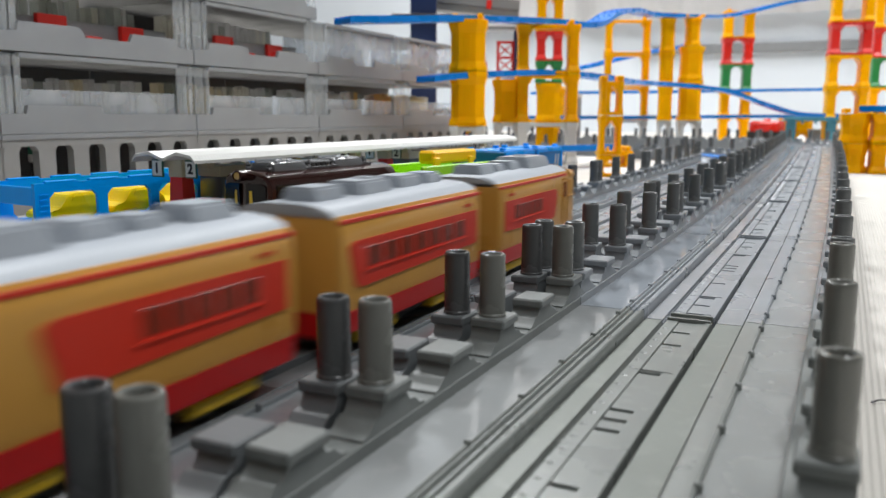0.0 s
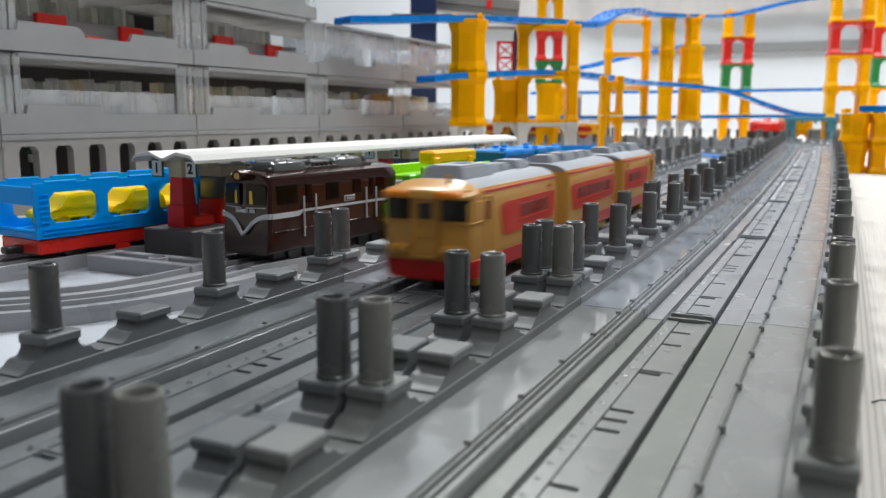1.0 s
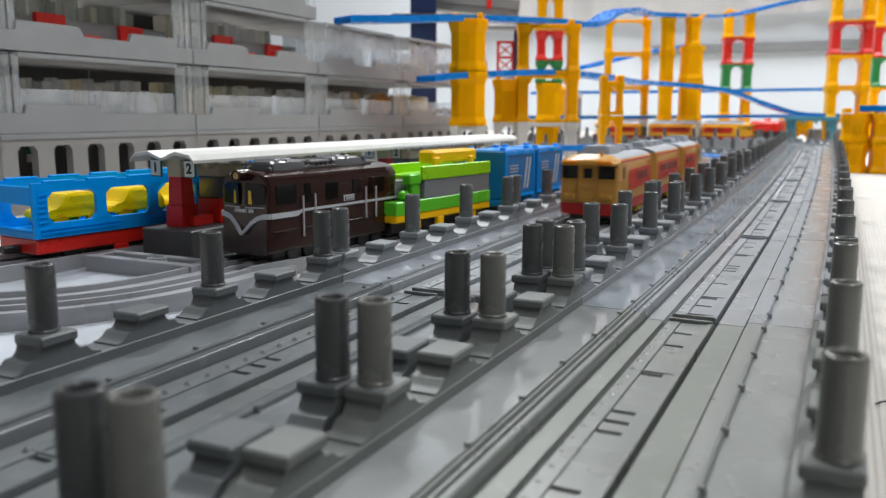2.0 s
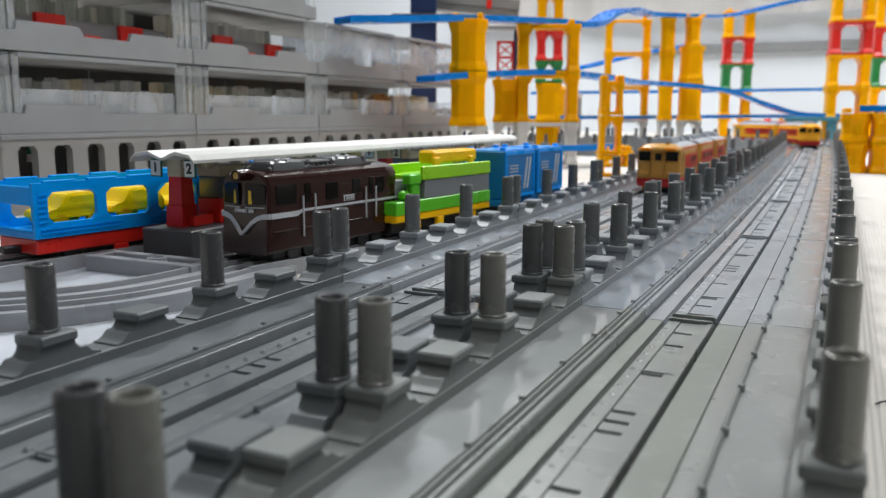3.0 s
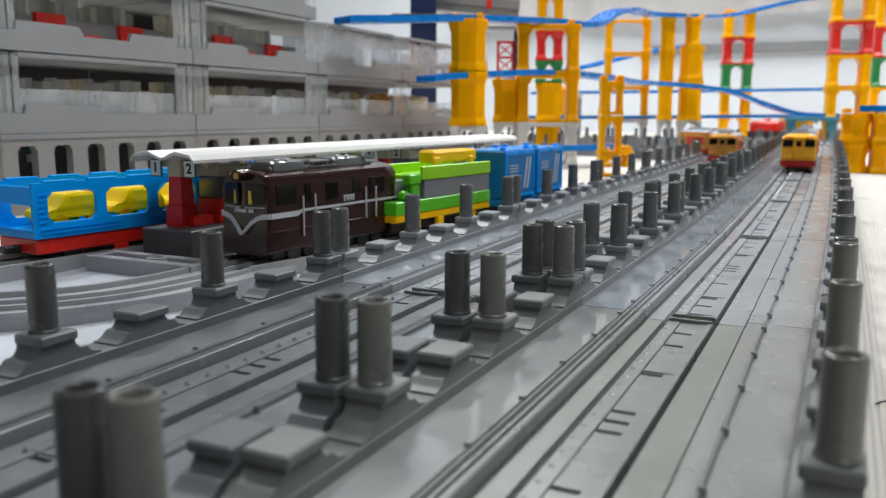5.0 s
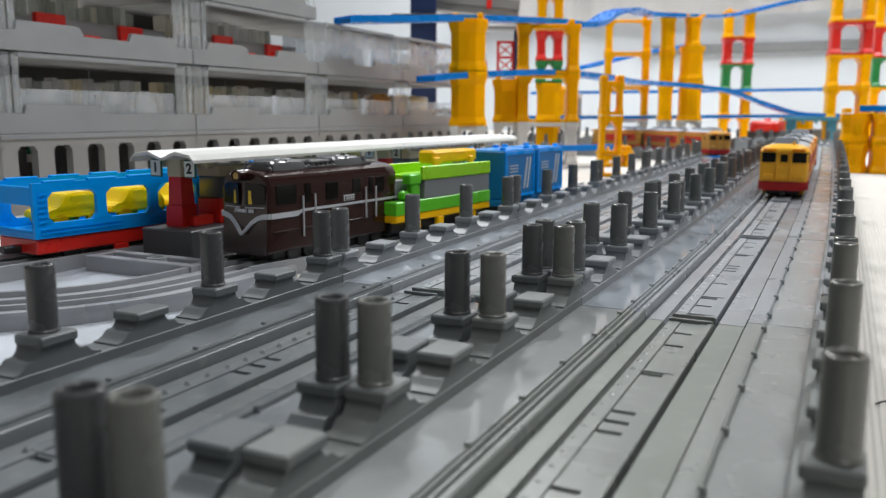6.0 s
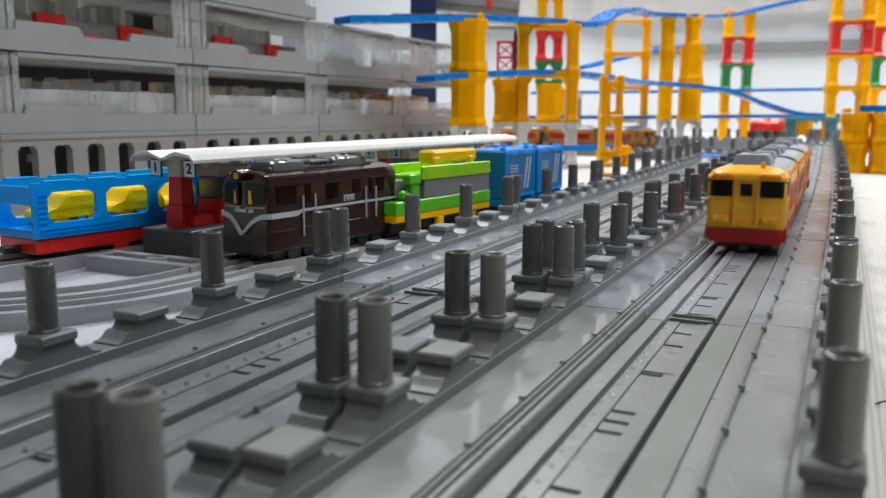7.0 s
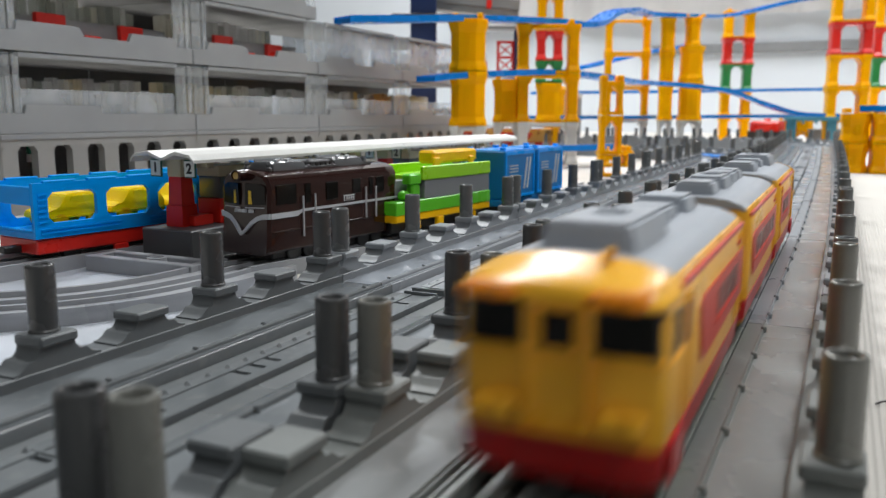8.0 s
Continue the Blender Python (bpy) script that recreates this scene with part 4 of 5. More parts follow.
            part("handrail", box(c, d, y, y + 0.0005, z0, z1, 0.0001), SILVER, t, "silver handrail")
        c, d = sorted((sg * 0.0163, sg * 0.0170))
        plate = part("plate", box(c, d, 0.0545, 0.0635, 0.0355, 0.0388, 0.0002), SILVER, t, "number plate with plain bars")
        c2, d2 = sorted((sg * 0.0166, sg * 0.0172))
        part("plate_inset", box(c2, d2, 0.0550, 0.0630, 0.0360, 0.0383), BROWN, plate)
        for i in range(4):
            c3, d3 = sorted((sg * 0.0168, sg * 0.0174))
            part("bar", box(c3, d3, 0.0558 + i * 0.0018, 0.0569 + i * 0.0018, 0.0364, 0.0379), SILVER, plate)
        c, d = sorted((sg * 0.0160, sg * 0.0172))
        part("lower_ledge", box(c, d, 0.001, n - 0.001, 0.0236, 0.0243, 0.0002), BROWN, t)
    for i, u in enumerate((-0.0052, -0.0030, -0.0005, 0.0012, 0.0040, 0.0054)):
        nose_panel("bar", [(u, 0.0340), (u + 0.0011, 0.0340), (u + 0.0011, 0.0357), (u, 0.0357)], SILVER, 0.0006)
    lamp = part("headlamp", add_lathe(bmesh.new(), [(0.0024, 0.004), (0.0030, 0.001), (0.0030, -0.0060), (0.0024, -0.0066), (0.0022, -0.0056)], 18, (0, 0, 0.0535), "y"), BROWN, t)
    part("lens", add_lathe(bmesh.new(), [(0.0021, -0.0050), (0.0019, -0.0060), (0.0008, -0.0064)], 16, (0, 0, 0.0535), "y"), LENS, lamp, "amber lamp lens")
    # pantographs folded on the roof, with clear arms and insulators
    for yc, s in ((0.023, 1), (0.070, 1)):
        bm = bmesh.new()
        lid = [(0.0086, 0.0548), (0.0086, 0.0572), (0.0077, 0.0592), (0.0056, 0.0603)]
        rings = [lambda u, z, q=q, k=k, d=d: (u * k, yc + q, z - d) for q, k, d in ((-0.0125, 0.80, 0.0022), (-0.0115, 0.95, 0.0008), (-0.0095, 1, 0), (0.0095, 1, 0), (0.0115, 0.95, 0.0008), (0.0125, 0.80, 0.0022))]
        add_sweep(bm, mirrored(lid), rings)
        p = part("pantograph", bm, PANTO, t, "folded grey pantograph")
        for sx in (-1, 1):
            for dy in (-0.006, 0.002):
                b2 = add_box(bmesh.new(), -0.0007, 0.0007, -0.0038, 0.0038, -0.0005, 0.0005)
                bmesh.ops.transform(b2, matrix=pose(sx * 0.0048, yc + dy, 0.0605, 3, 0, sx * 30), verts=b2.verts)
                part("arm", b2, SILVER, p)
        for sx in (-1, 1):
            for dy in (-0.0142, 0.0142):
                part("insulator", add_lathe(bmesh.new(), [(0.0011, 0.0552), (0.0016, 0.0565), (0.0010, 0.0575), (0.0015, 0.0586), (0.0008, 0.0600)], 10, (sx * 0.0072, yc + dy, 0)), PANTO, p)
    part("monitor_roof", box(-0.0078, 0.0078, 0.0365, 0.0570, 0.0550, 0.0592, 0.0006), LOCO_ROOF, t)
    for i in range(5):
        part("louvre", box(0.0076, 0.0083, 0.0385 + i * 0.0038, 0.0405 + i * 0.0038, 0.0562, 0.0580), BLACK, t)
    part("underframe", box(-0.0125, 0.0125, 0.004, n - 0.004, 0.0085, 0.0135, 0.0006), BLACK, t)
    for yc in (0.018, 0.030, n - 0.030, n - 0.018):
        for sg in (-1, 1):
            part("wheel", add_lathe(bmesh.new(), [(0.0048, sg * 0.0105), (0.0050, sg * 0.0108), (0.0050, sg * 0.0140), (0.0044, sg * 0.0144)], 16, (0, yc, 0.0112), "x"), TYRE, t)
    squat = pose(0, 0, 0.0125) @ Matrix.Diagonal((1.04, 1.05, 0.955, 1)) @ pose(0, 0, -0.0125)
    for o in t.children_recursive:
        o.data.transform(squat)
    return t


locomotive()

# ---- green wagon and blue containers ----
LIME = plastic("lime_green_plastic", (0.32, 0.72, 0.008), 0.28, 0.06)
MID_GREEN = plastic("grass_green_plastic", (0.11, 0.54, 0.018), 0.28, 0.06)
BAND_GREY = plastic("wagon_grey_plastic", (0.20, 0.21, 0.22), 0.4, 0.06)
GOLD = plastic("golden_yellow_plastic", (0.95, 0.52, 0.002), 0.33, 0.05, spec=0.18)
SKY = plastic("sky_blue_plastic", (0.0, 0.330, 0.92), 0.30, 0.05, spec=0.16)
AZURE = plastic("azure_container_plastic", (0.004, 0.185, 0.50), 0.35, 0.06, spec=0.3)
CANARY = plastic("canary_yellow_plastic", (1.0, 0.70, 0.002), 0.22, 0.04, spec=0.35)


def running_gear(t, n, z, material=BLACK):
    for yc in (0.022, n - 0.022):
        for sg in (-1, 1):
            part("wheel", add_lathe(bmesh.new(), [(0.0054, sg * 0.0108), (0.0056, sg * 0.0110), (0.0056, sg * 0.0145), (0.0048, sg * 0.0149)], 18, (0, yc, 0.0130), "x"), TYRE, t)
        part("axle_box", box(-0.0155, 0.0155, yc - 0.0055, yc + 0.0055, 0.0120, z, 0.0008), material, t)
    part("underframe", box(-0.011, 0.011, 0.003, n - 0.003, 0.0110, z, 0.0005), BLACK, t)


def green_wagon():
    t = thing("toy_wagon", "lime green toy wagon with grey band and yellow chassis", "toy train", pose(-0.2505, 0.4240, 0, 0, 0, -7.9))
    n = 0.109
    part("chassis", box(-0.0165, 0.0165, 0.0, n, 0.0180, 0.0225, 0.0007), GOLD, t, "golden yellow chassis")
    part("lower_body", box(-0.0168, 0.0168, 0.0, n, 0.0225, 0.0305, 0.0006), MID_GREEN, t, "grass green lower body")
    part("grey_band", box(-0.0162, 0.0162, 0.030, n - 0.001, 0.0305, 0.0420, 0.0003), BAND_GREY, t, "grey band")
    part("upper_body", box(-0.0168, -0.0145, 0.0, n, 0.0360, 0.0505, 0.0006), LIME, t, "lime green upper side")
    part("upper_body", box(0.0145, 0.0168, 0.027, n, 0.0420, 0.0505, 0.0006), LIME, t, "lime green upper side")
    part("bed", box(-0.0145, 0.0145, 0.027, n, 0.0420, 0.0445), LIME, t)
    part("end_block", box(-0.0160, 0.0020, 0.001, 0.004, 0.0305, 0.0400, 0.0006), MID_GREEN, t)
    part("valve", box(0.0095, 0.0158, 0.0150, 0.0275, 0.0400, 0.0462, 0.0008), MID_GREEN, t)
    part("valve_stem", box(0.0100, 0.0150, 0.0190, 0.0270, 0.0305, 0.0400, 0.0008), MID_GREEN, t)
    part("recess", box(-0.015, 0.0075, 0.008, 0.030, 0.0305, 0.0420), BAND_GREY, t)
    part("tank", add_lathe(bmesh.new(), [(0.0026, 0.010), (0.0030, 0.011), (0.0030, 0.0145), (0.0026, 0.0152)], 14, (0, 0.013, 0.0335), "x"), MID_GREEN, t)
    arm = part("yellow_lid", box(-0.0050, 0.0075, 0.052, n - 0.003, 0.0505, 0.0590, 0.0016), GOLD, t, "golden yellow lid standing open")
    part("lid_edge", box(0.0075, 0.0095, 0.050, 0.058, 0.0440, 0.0550, 0.0008), GOLD, arm)
    part("lid_edge", box(0.0075, 0.0095, n - 0.016, n - 0.010, 0.0440, 0.0545, 0.0008), GOLD, arm)
    running_gear(t, n, 0.0180, GOLD)
    part("step", box(0.0135, 0.0168, 0.044, 0.051, 0.0130, 0.0185, 0.0007), GOLD, t)


def container_wagon():
    t = thing("toy_wagon", "blue toy flat wagon carrying two blue containers", "toy train", pose(-0.2325, 0.5465, 0, 0, 0, -2.6))
    n = 0.120
    part("chassis", box(-0.0160, 0.0160, 0.0, n, 0.0165, 0.0215, 0.0007), AZURE, t, "blue flat chassis")
    running_gear(t, n, 0.0165, AZURE)


def container(y):
    t = thing("toy_container", "blue toy freight container with pale diagonal bars", "toy container", pose(-0.2325, 0.5465, 0, 0, 0, -2.6) @ pose(0, y, 0), "containers")
    n = 0.0560
    part("shell", box(-0.0172, 0.0172, 0.0, n, 0.0217, 0.0560, 0.0007), AZURE, t, "blue container shell")
    part("lid", box(-0.0166, 0.0166, 0.001, n - 0.001, 0.0559, 0.0568, 0.0003), SKY, t)
    for sx in (-1, 1):
        for yy in (0.006, n - 0.006):
            part("lug", box(sx * 0.013 - 0.002, sx * 0.013 + 0.002, yy - 0.002, yy + 0.002, 0.0560, 0.0588, 0.0005), SKY, t)
        a, b = sorted((sx * 0.0170, sx * 0.0178))
        for q in ((0.001, 0.003), (n - 0.003, n - 0.001)):
            part("corner_post", box(a, b, q[0], q[1], 0.0220, 0.0556), SKY, t)
        for q in ((0.0220, 0.0240), (0.0532, 0.0556)):
            part("edge_rail", box(a, b, 0.003, n - 0.003, q[0], q[1]), SKY, t)
        a, b = sorted((sx * 0.0170, sx * 0.0175))
        for i in range(3):
            part("bar", box(a, b, 0.009, 0.024, 0.0405 + i * 0.0022, 0.0414 + i * 0.0022), SILVER, t, "pale bar")
        for i in range(2):
            bm = add_prism(bmesh.new(), [(0.034 + i * 0.006, 0.0275), (0.037 + i * 0.006, 0.0275), (0.043 + i * 0.006, 0.0505), (0.040 + i * 0.006, 0.0505)], a, b, lambda u, s, z: (u, s, z))
            part("diagonal_bar", bm, SILVER, t, "pale diagonal bar", smooth=False)


green_wagon()
container_wagon()
container(0.001)
container(0.062)


# ---- blue car carriers with yellow toy cars ----
def toy_car(m):
    t = thing("toy_car", "yellow plastic toy car riding on the carrier", "toy car", m, "yellow toy cars")
    out = [(0.0, 0.0046), (0.0003, 0.0072), (0.0020, 0.0082), (0.0062, 0.0094), (0.0092, 0.0146), (0.0110, 0.0155), (0.0200, 0.0158), (0.0230, 0.0150), (0.0254, 0.0096), (0.0262, 0.0086), (0.0262, 0.0046)]
    bm = add_prism(bmesh.new(), out, -0.0095, 0.0095, lambda u, s, z: (u * (1.0 if z < 0.010 else 0.84), s, z))
    bmesh.ops.bevel(bm, geom=list(bm.edges), offset=0.0005, segments=2, affect="EDGES")
    part("body", bm, CANARY, t)
    for sg in (-1, 1):
        q = sg * 0.0088
        bm = add_prism(bmesh.new(), [(0.0098, 0.0104), (0.0228, 0.0104), (0.0214, 0.0144), (0.0116, 0.0144)], min(q, q - sg * 0.002), max(q, q - sg * 0.002), lambda u, s, z: (u, s, z))
        part("side_glass", bm, CANARY, t, smooth=False)
    part("sill", box(-0.0100, 0.0100, 0.001, 0.0255, 0.0042, 0.0056, 0.0004), CANARY, t)
    for y in (0.0060, 0.0205):
        for sg in (-1, 1):
            part("wheel", add_lathe(bmesh.new(), [(0.0030, sg * 0.0076), (0.0032, sg * 0.0078), (0.0032, sg * 0.0098), (0.0026, sg * 0.0100)], 14, (0, y, 0.0032), "x"), GOLD, t)
    for o in t.children:
        o.data.transform(Matrix.Diagonal((1.12, 1.36, 1.14, 1)))
    return t


def car_carrier(m):
    t = thing("toy_car_carrier", "blue toy car-carrier wagon on a red chassis", "toy train", m, "car carriers")
    n = 0.132
    part("chassis", box(-0.0170, 0.0170, 0.001, n - 0.001, 0.0125, 0.0205, 0.0008), RED, t, "red chassis")
    part("step", box(0.0140, 0.0172, 0.046, 0.055, 0.0085, 0.0130, 0.0008), RED, t)
    part("floor", box(-0.0175, 0.0175, 0.0, n, 0.0205, 0.0240, 0.0005), SKY, t, "blue floor")
    for sg in (-1, 1):
        a, b = sorted((sg * 0.0155, sg * 0.0180))
        bm = bmesh.new()
        add_box(bm, a, b, 0.0, n, 0.0207, 0.0282)
        add_box(bm, a, b, 0.0, n, 0.0440, 0.0488)
        pw, op = 0.0058, 0.0280
        f = lambda u, s, z: (u, s, z)
        y = 0.0
        while y < n - 0.004:
            y2 = min(y + (pw if y > 0 else 0.0078), n)
            add_box(bm, a, b, y, y2, 0.0278, 0.0442)
            for yy, k in ((y2, 1), (y, -1)):
                if 0.001 < yy < n - 0.001:
                    add_prism(bm, [(yy, 0.0280), (yy + k * 0.0030, 0.0280), (yy, 0.0312)], a, b, f)
                    add_prism(bm, [(yy, 0.0441), (yy + k * 0.0030, 0.0441), (yy, 0.0409)], a, b, f)
            y = y2 + op
        s = part("side_frame", bm, SKY, t, "blue side frame with large openings", smooth=False)
        c, d = sorted((sg * 0.0178, sg * 0.0186))
        for i in range(2):
            part("ledge", box(c, d, 0.003 + 0.066 * i, 0.050 + 0.066 * i, 0.0228, 0.0236), SKY, s)
            part("ledge", box(c, d, 0.003 + 0.066 * i, 0.050 + 0.066 * i, 0.0250, 0.0257), SKY, s)
        for i in range(6):
            part("rung", box(c, d, 0.0022, 0.0072, 0.0285 + 0.0028 * i, 0.0293 + 0.0028 * i), SKY, s)
        for i in range(5):
            part("rail_block", box(a, b, 0.006 + 0.025 * i, 0.024 + 0.025 * i, 0.0485, 0.0500, 0.0004), SKY, s)
    part("end_wall", box(-0.0155, 0.0155, 0.0, 0.0022, 0.0376, 0.0470, 0.0004), SKY, t, "blue end wall")
    part("end_sill", box(-0.0155, 0.0155, 0.0, 0.0022, 0.0238, 0.0252, 0.0004), SKY, t)
    part("end_wall", box(-0.0155, 0.0155, n - 0.0022, n, 0.0372, 0.0488, 0.0004), SKY, t, "blue end wall")
    part("coupler", box(-0.003, 0.003, -0.008, 0.002, 0.0130, 0.0165, 0.0006), BLACK, t)
    running_gear(t, n, 0.0130, BLACK)
    for o in t.children_recursive:
        o.data.transform(pose(0, 0, -0.0016))
    for y in (0.0110, 0.0500, 0.0890):
        toy_car(m @ pose(0, y, 0.0224))
    return t


car_carrier(pose(-0.3795, 0.2815, 0, 0, 0, -6.8))
car_carrier(pose(-0.3630, 0.4190, 0, 0, 0, -3.5))
CONE = plastic("white_coupler_plastic", (0.72, 0.72, 0.70), 0.35, 0.03)
bm = add_prism(bmesh.new(), [(0.0, 0.0), (0.016, 0.002), (0.019, 0.012), (0.006, 0.010)], -0.003, 0.003, lambda u, s, z: (s, u, z))
tagged(part("coupling_hook", bm, CONE, smooth=False), "white plastic coupling hook on the track bed", "coupling")
bpy.data.objects["coupling_hook"].matrix_basis = pose(-0.3900, 0.2520, 0.0082, 0, 0, 30)


# a dark thread lying on the mat, and a small banded cone on the second carrier
thread = along(bmesh.new(), curve_points([(0.0135, 0.256, 0.0004), (0.0165, 0.2585, 0.0008), (0.0205, 0.2575, 0.0004), (0.0235, 0.2620, 0.0005)], 6), [(-0.0002, 0.0), (0.0002, 0.0), (0.0002, 0.0004), (-0.0002, 0.0004)])
tagged(part("thread", thread, BLACK), "short dark thread lying on the floor mat", "thread")
t = thing("toy_cone", "tiny white and blue banded toy cone on the carrier", "toy cone", pose(-0.3560, 0.4420, 0.0484))
for i in range(4):
    part("band", add_lathe(bmesh.new(), [(0.0026 - 0.0006 * i, 0.0028 * i), (0.0020 - 0.0006 * i + 0.0001, 0.0028 * i + 0.0027)], 12), (SKY, CONE)[i % 2], t)


# ---- yellow piers that carry blue rails ----
BRIDGE = plastic("turquoise_bridge_plastic", (0.06, 0.22, 0.29), 0.4, 0.06)
NAVY = plastic("navy_plastic", (0.010, 0.025, 0.09), 0.4, 0.06)
FAR_GREY = plastic("grey_metal_bar", (0.22, 0.225, 0.23), 0.4, 0.05)
BLOCK = 0.080


def portal_parts(t, z0, w_, d_, material, h=BLOCK, solid=False, leg_share=0.24):
    """One pier block: two legs, a head and a foot, or one solid fluted leg."""
    if solid:
        q = [(-w_ / 2, -d_ / 4), (-w_ / 4, -d_ / 2), (w_ / 4, -d_ / 2), (w_ / 2, -d_ / 4), (w_ / 2, d_ / 4), (w_ / 4, d_ / 2), (-w_ / 4, d_ / 2), (-w_ / 2, d_ / 4)]
        bm = bmesh.new()
        rings = [(1.10, 0.0), (1.10, 0.005), (0.98, 0.013), (0.98, h - 0.020), (1.13, h - 0.008), (1.13, h - 0.001)]
        rows = [[bm.verts.new((x * k, y * k, z0 + z)) for x, y in q] for k, z in rings]
        for a, b in zip(rows, rows[1:]):
            for i in range(8):
                bm.faces.new((a[i], a[(i + 1) % 8], b[(i + 1) % 8], b[i]))
        bm.faces.new(rows[0])
        bm.faces.new(rows[-1])
        part("pier_block", bm, material, t, "solid fluted pier block", smooth=False)
        part("slot_panel", box(-w_ * 0.10, w_ * 0.10, -d_ / 2 * 1.03, -d_ / 2 * 0.9, z0 + h * 0.25, z0 + h * 0.70, 0.0006), material, t)
        return
    leg = w_ * leg_share
    flare = min(0.012, h * 0.2)
    for sg in (-1, 1):
        mid, r = sg * (w_ / 2 - leg / 2), leg / 2
        bm = bmesh.new()
        rows = []
        e = min(0.0025 / r, 0.2)
        for k, kd, z in ((1 + e, 1.10, 0.0004), (1 + e, 1.10, 0.005), (1 - e * 0.4, 0.94, 0.005 + flare * 0.7), (1 - e * 0.4, 0.94, h - 0.006 - flare), (1.0, 1.0, h - 0.006 - flare * 0.55), (1 + e, 1.12, h - 0.006), (1 + e, 1.12, h - 0.0004)):
            c = 0.22
            q = [(-1, -1 + c), (-1 + c, -1), (1 - c, -1), (1, -1 + c), (1, 1 - c), (1 - c, 1), (-1 + c, 1), (-1, 1 - c)]
            rows.append([bm.verts.new((mid + x * r * k, y * d_ / 2 * kd, z0 + z)) for x, y in q])
        for a, b in zip(rows, rows[1:]):
            for i in range(8):
                bm.faces.new((a[i], a[(i + 1) % 8], b[(i + 1) % 8], b[i]))
        bm.faces.new(rows[0])
        bm.faces.new(rows[-1])
        part("pier_leg", bm, material, t, smooth=False)
        g = sg * (w_ / 2 - leg)
        bm = add_prism(bmesh.new(), [(g, z0 + h - 0.0065), (g - sg * 0.007, z0 + h - 0.0065), (g, z0 + h - 0.0065 - flare)], -d_ * 0.42, d_ * 0.42, lambda u, s, z: (s, u, z))
        part("gusset", bm, material, t, smooth=False)
    part("pier_head", box(-w_ / 2 + leg * 0.6, w_ / 2 - leg * 0.6, -d_ * 0.46, d_ * 0.46, z0 + h - 0.0070, z0 + h - 0.0008, 0.0008), material, t)
    part("pier_foot", box(-w_ / 2 + leg * 0.6, w_ / 2 - leg * 0.6, -d_ * 0.44, d_ * 0.44, z0 + 0.0006, z0 + 0.0046, 0.0006), material, t)


def pier(x, y, turn, stack, w_=0.085, d_=0.042, words="yellow", leg_share=0.24):
    """A stack of blocks from the floor up; stack of (material, height, solid)."""
    t = thing("bridge_pier", words + " plastic toy bridge pier of stacked blocks", "toy pier", pose(x, y, 0, 0, 0, turn), "bridge piers")
    z = 0.0
    for material, h, solid, *share in stack:
        portal_parts(t, z, (w_ if not solid else min(w_, 0.052)) * (share[0] if share else 1), d_, material, h, solid, leg_share)
        z += h
    for sg in (-1, 1):
        part("rail_clip", box(sg * w_ * 0.36 - 0.004, sg * w_ * 0.36 + 0.004, -d_ / 2, d_ / 2, z, z + 0.007, 0.001), stack[-1][0], t)
    return t


Y_, W_, R_, G_ = (YELLOW, BLOCK, False), (WHITE, 0.070, False), (RED, BLOCK, False), (GREEN, BLOCK, False)
S_ = (YELLOW, BLOCK, True)
TA = (YELLOW, 0.0735, False)
pier(-0.507, 1.136, 20, [(WHITE, 0.066, False), S_, (YELLOW, 0.0735, True)], 0.050, 0.050, "tall solid yellow and white")
pier(-0.455, 1.345, 24, [W_, Y_, Y_], 0.102, 0.036, "wide yellow portal on white", 0.19)
pier(-0.520, 1.330, 24, [W_, (YELLOW, 0.072, True)], 0.046, 0.045, "short solid yellow and white")
pier(-0.610, 1.812, 20, [(YELLOW, 0.070, True), (YELLOW, 0.084, True), (GREEN, 0.048, False), (RED, 0.064, False), Y_, Y_], 0.058, 0.050, "tall yellow, red and green", 0.36)
pier(-0.522, 2.180, 26, [W_, (YELLOW, 0.085, False), (YELLOW, 0.085, False), (YELLOW, 0.085, False)], 0.115, 0.022, "tall narrow yellow and white", 0.15)
pier(-0.284, 1.105, 24, [(YELLOW, 0.030, False), (YELLOW, 0.052, False), (YELLOW, 0.045, False)], 0.029, 0.026, "slim yellow", 0.24)
pier(-0.412, 2.138, 24, [W_, (YELLOW, 0.085, True), (YELLOW, 0.085, True), (YELLOW, 0.085, True)], 0.032, 0.030, "slender yellow and white")
pier(-0.357, 2.167, 24, [W_, (YELLOW, 0.100, True), (YELLOW, 0.083, True), (YELLOW, 0.068, True, 0.62)], 0.055, 0.045, "tall solid yellow and white")
pier(-0.318, 2.767, 18, [Y_, Y_, G_, R_, Y_], 0.090, 0.045, "tall yellow, green and red", 0.30)
pier(-0.003, 2.165, 12, [TA, TA, TA, (RED, 0.0735, False), TA, TA], 0.088, 0.050, "tall yellow and red")
pier(0.098, 2.619, 8, [Y_, Y_, G_, R_, Y_, Y_], 0.090, 0.050, "tall yellow, green and red")
pier(0.013, 1.352, 8, [(YELLOW, 0.043, True), (YELLOW, 0.043, True)], 0.034, 0.040, "low solid yellow")
pier(0.064, 1.352, 8, [(YELLOW, 0.043, False), (YELLOW, 0.043, False)], 0.058, 0.040, "low yellow", 0.36)
pier(-0.101, 2.380, 10, [(YELLOW, 0.040, False), (YELLOW, 0.042, True)], 0.050, 0.040, "low solid yellow")
pier(-0.036, 2.420, 10, [(YELLOW, 0.040, False), (YELLOW, 0.042, True)], 0.036, 0.036, "low solid yellow")
pier(-0.148, 2.380, 10, [(YELLOW, 0.040, True), (YELLOW, 0.030, True)], 0.018, 0.024, "thin low yellow")
pier(-0.335, 1.335, 30, [(YELLOW, 0.0262, False)], 0.05, 0.045, "low yellow")
pier(-0.70, 2.13, 25, [W_, S_], 0.06, 0.05, "yellow and white")


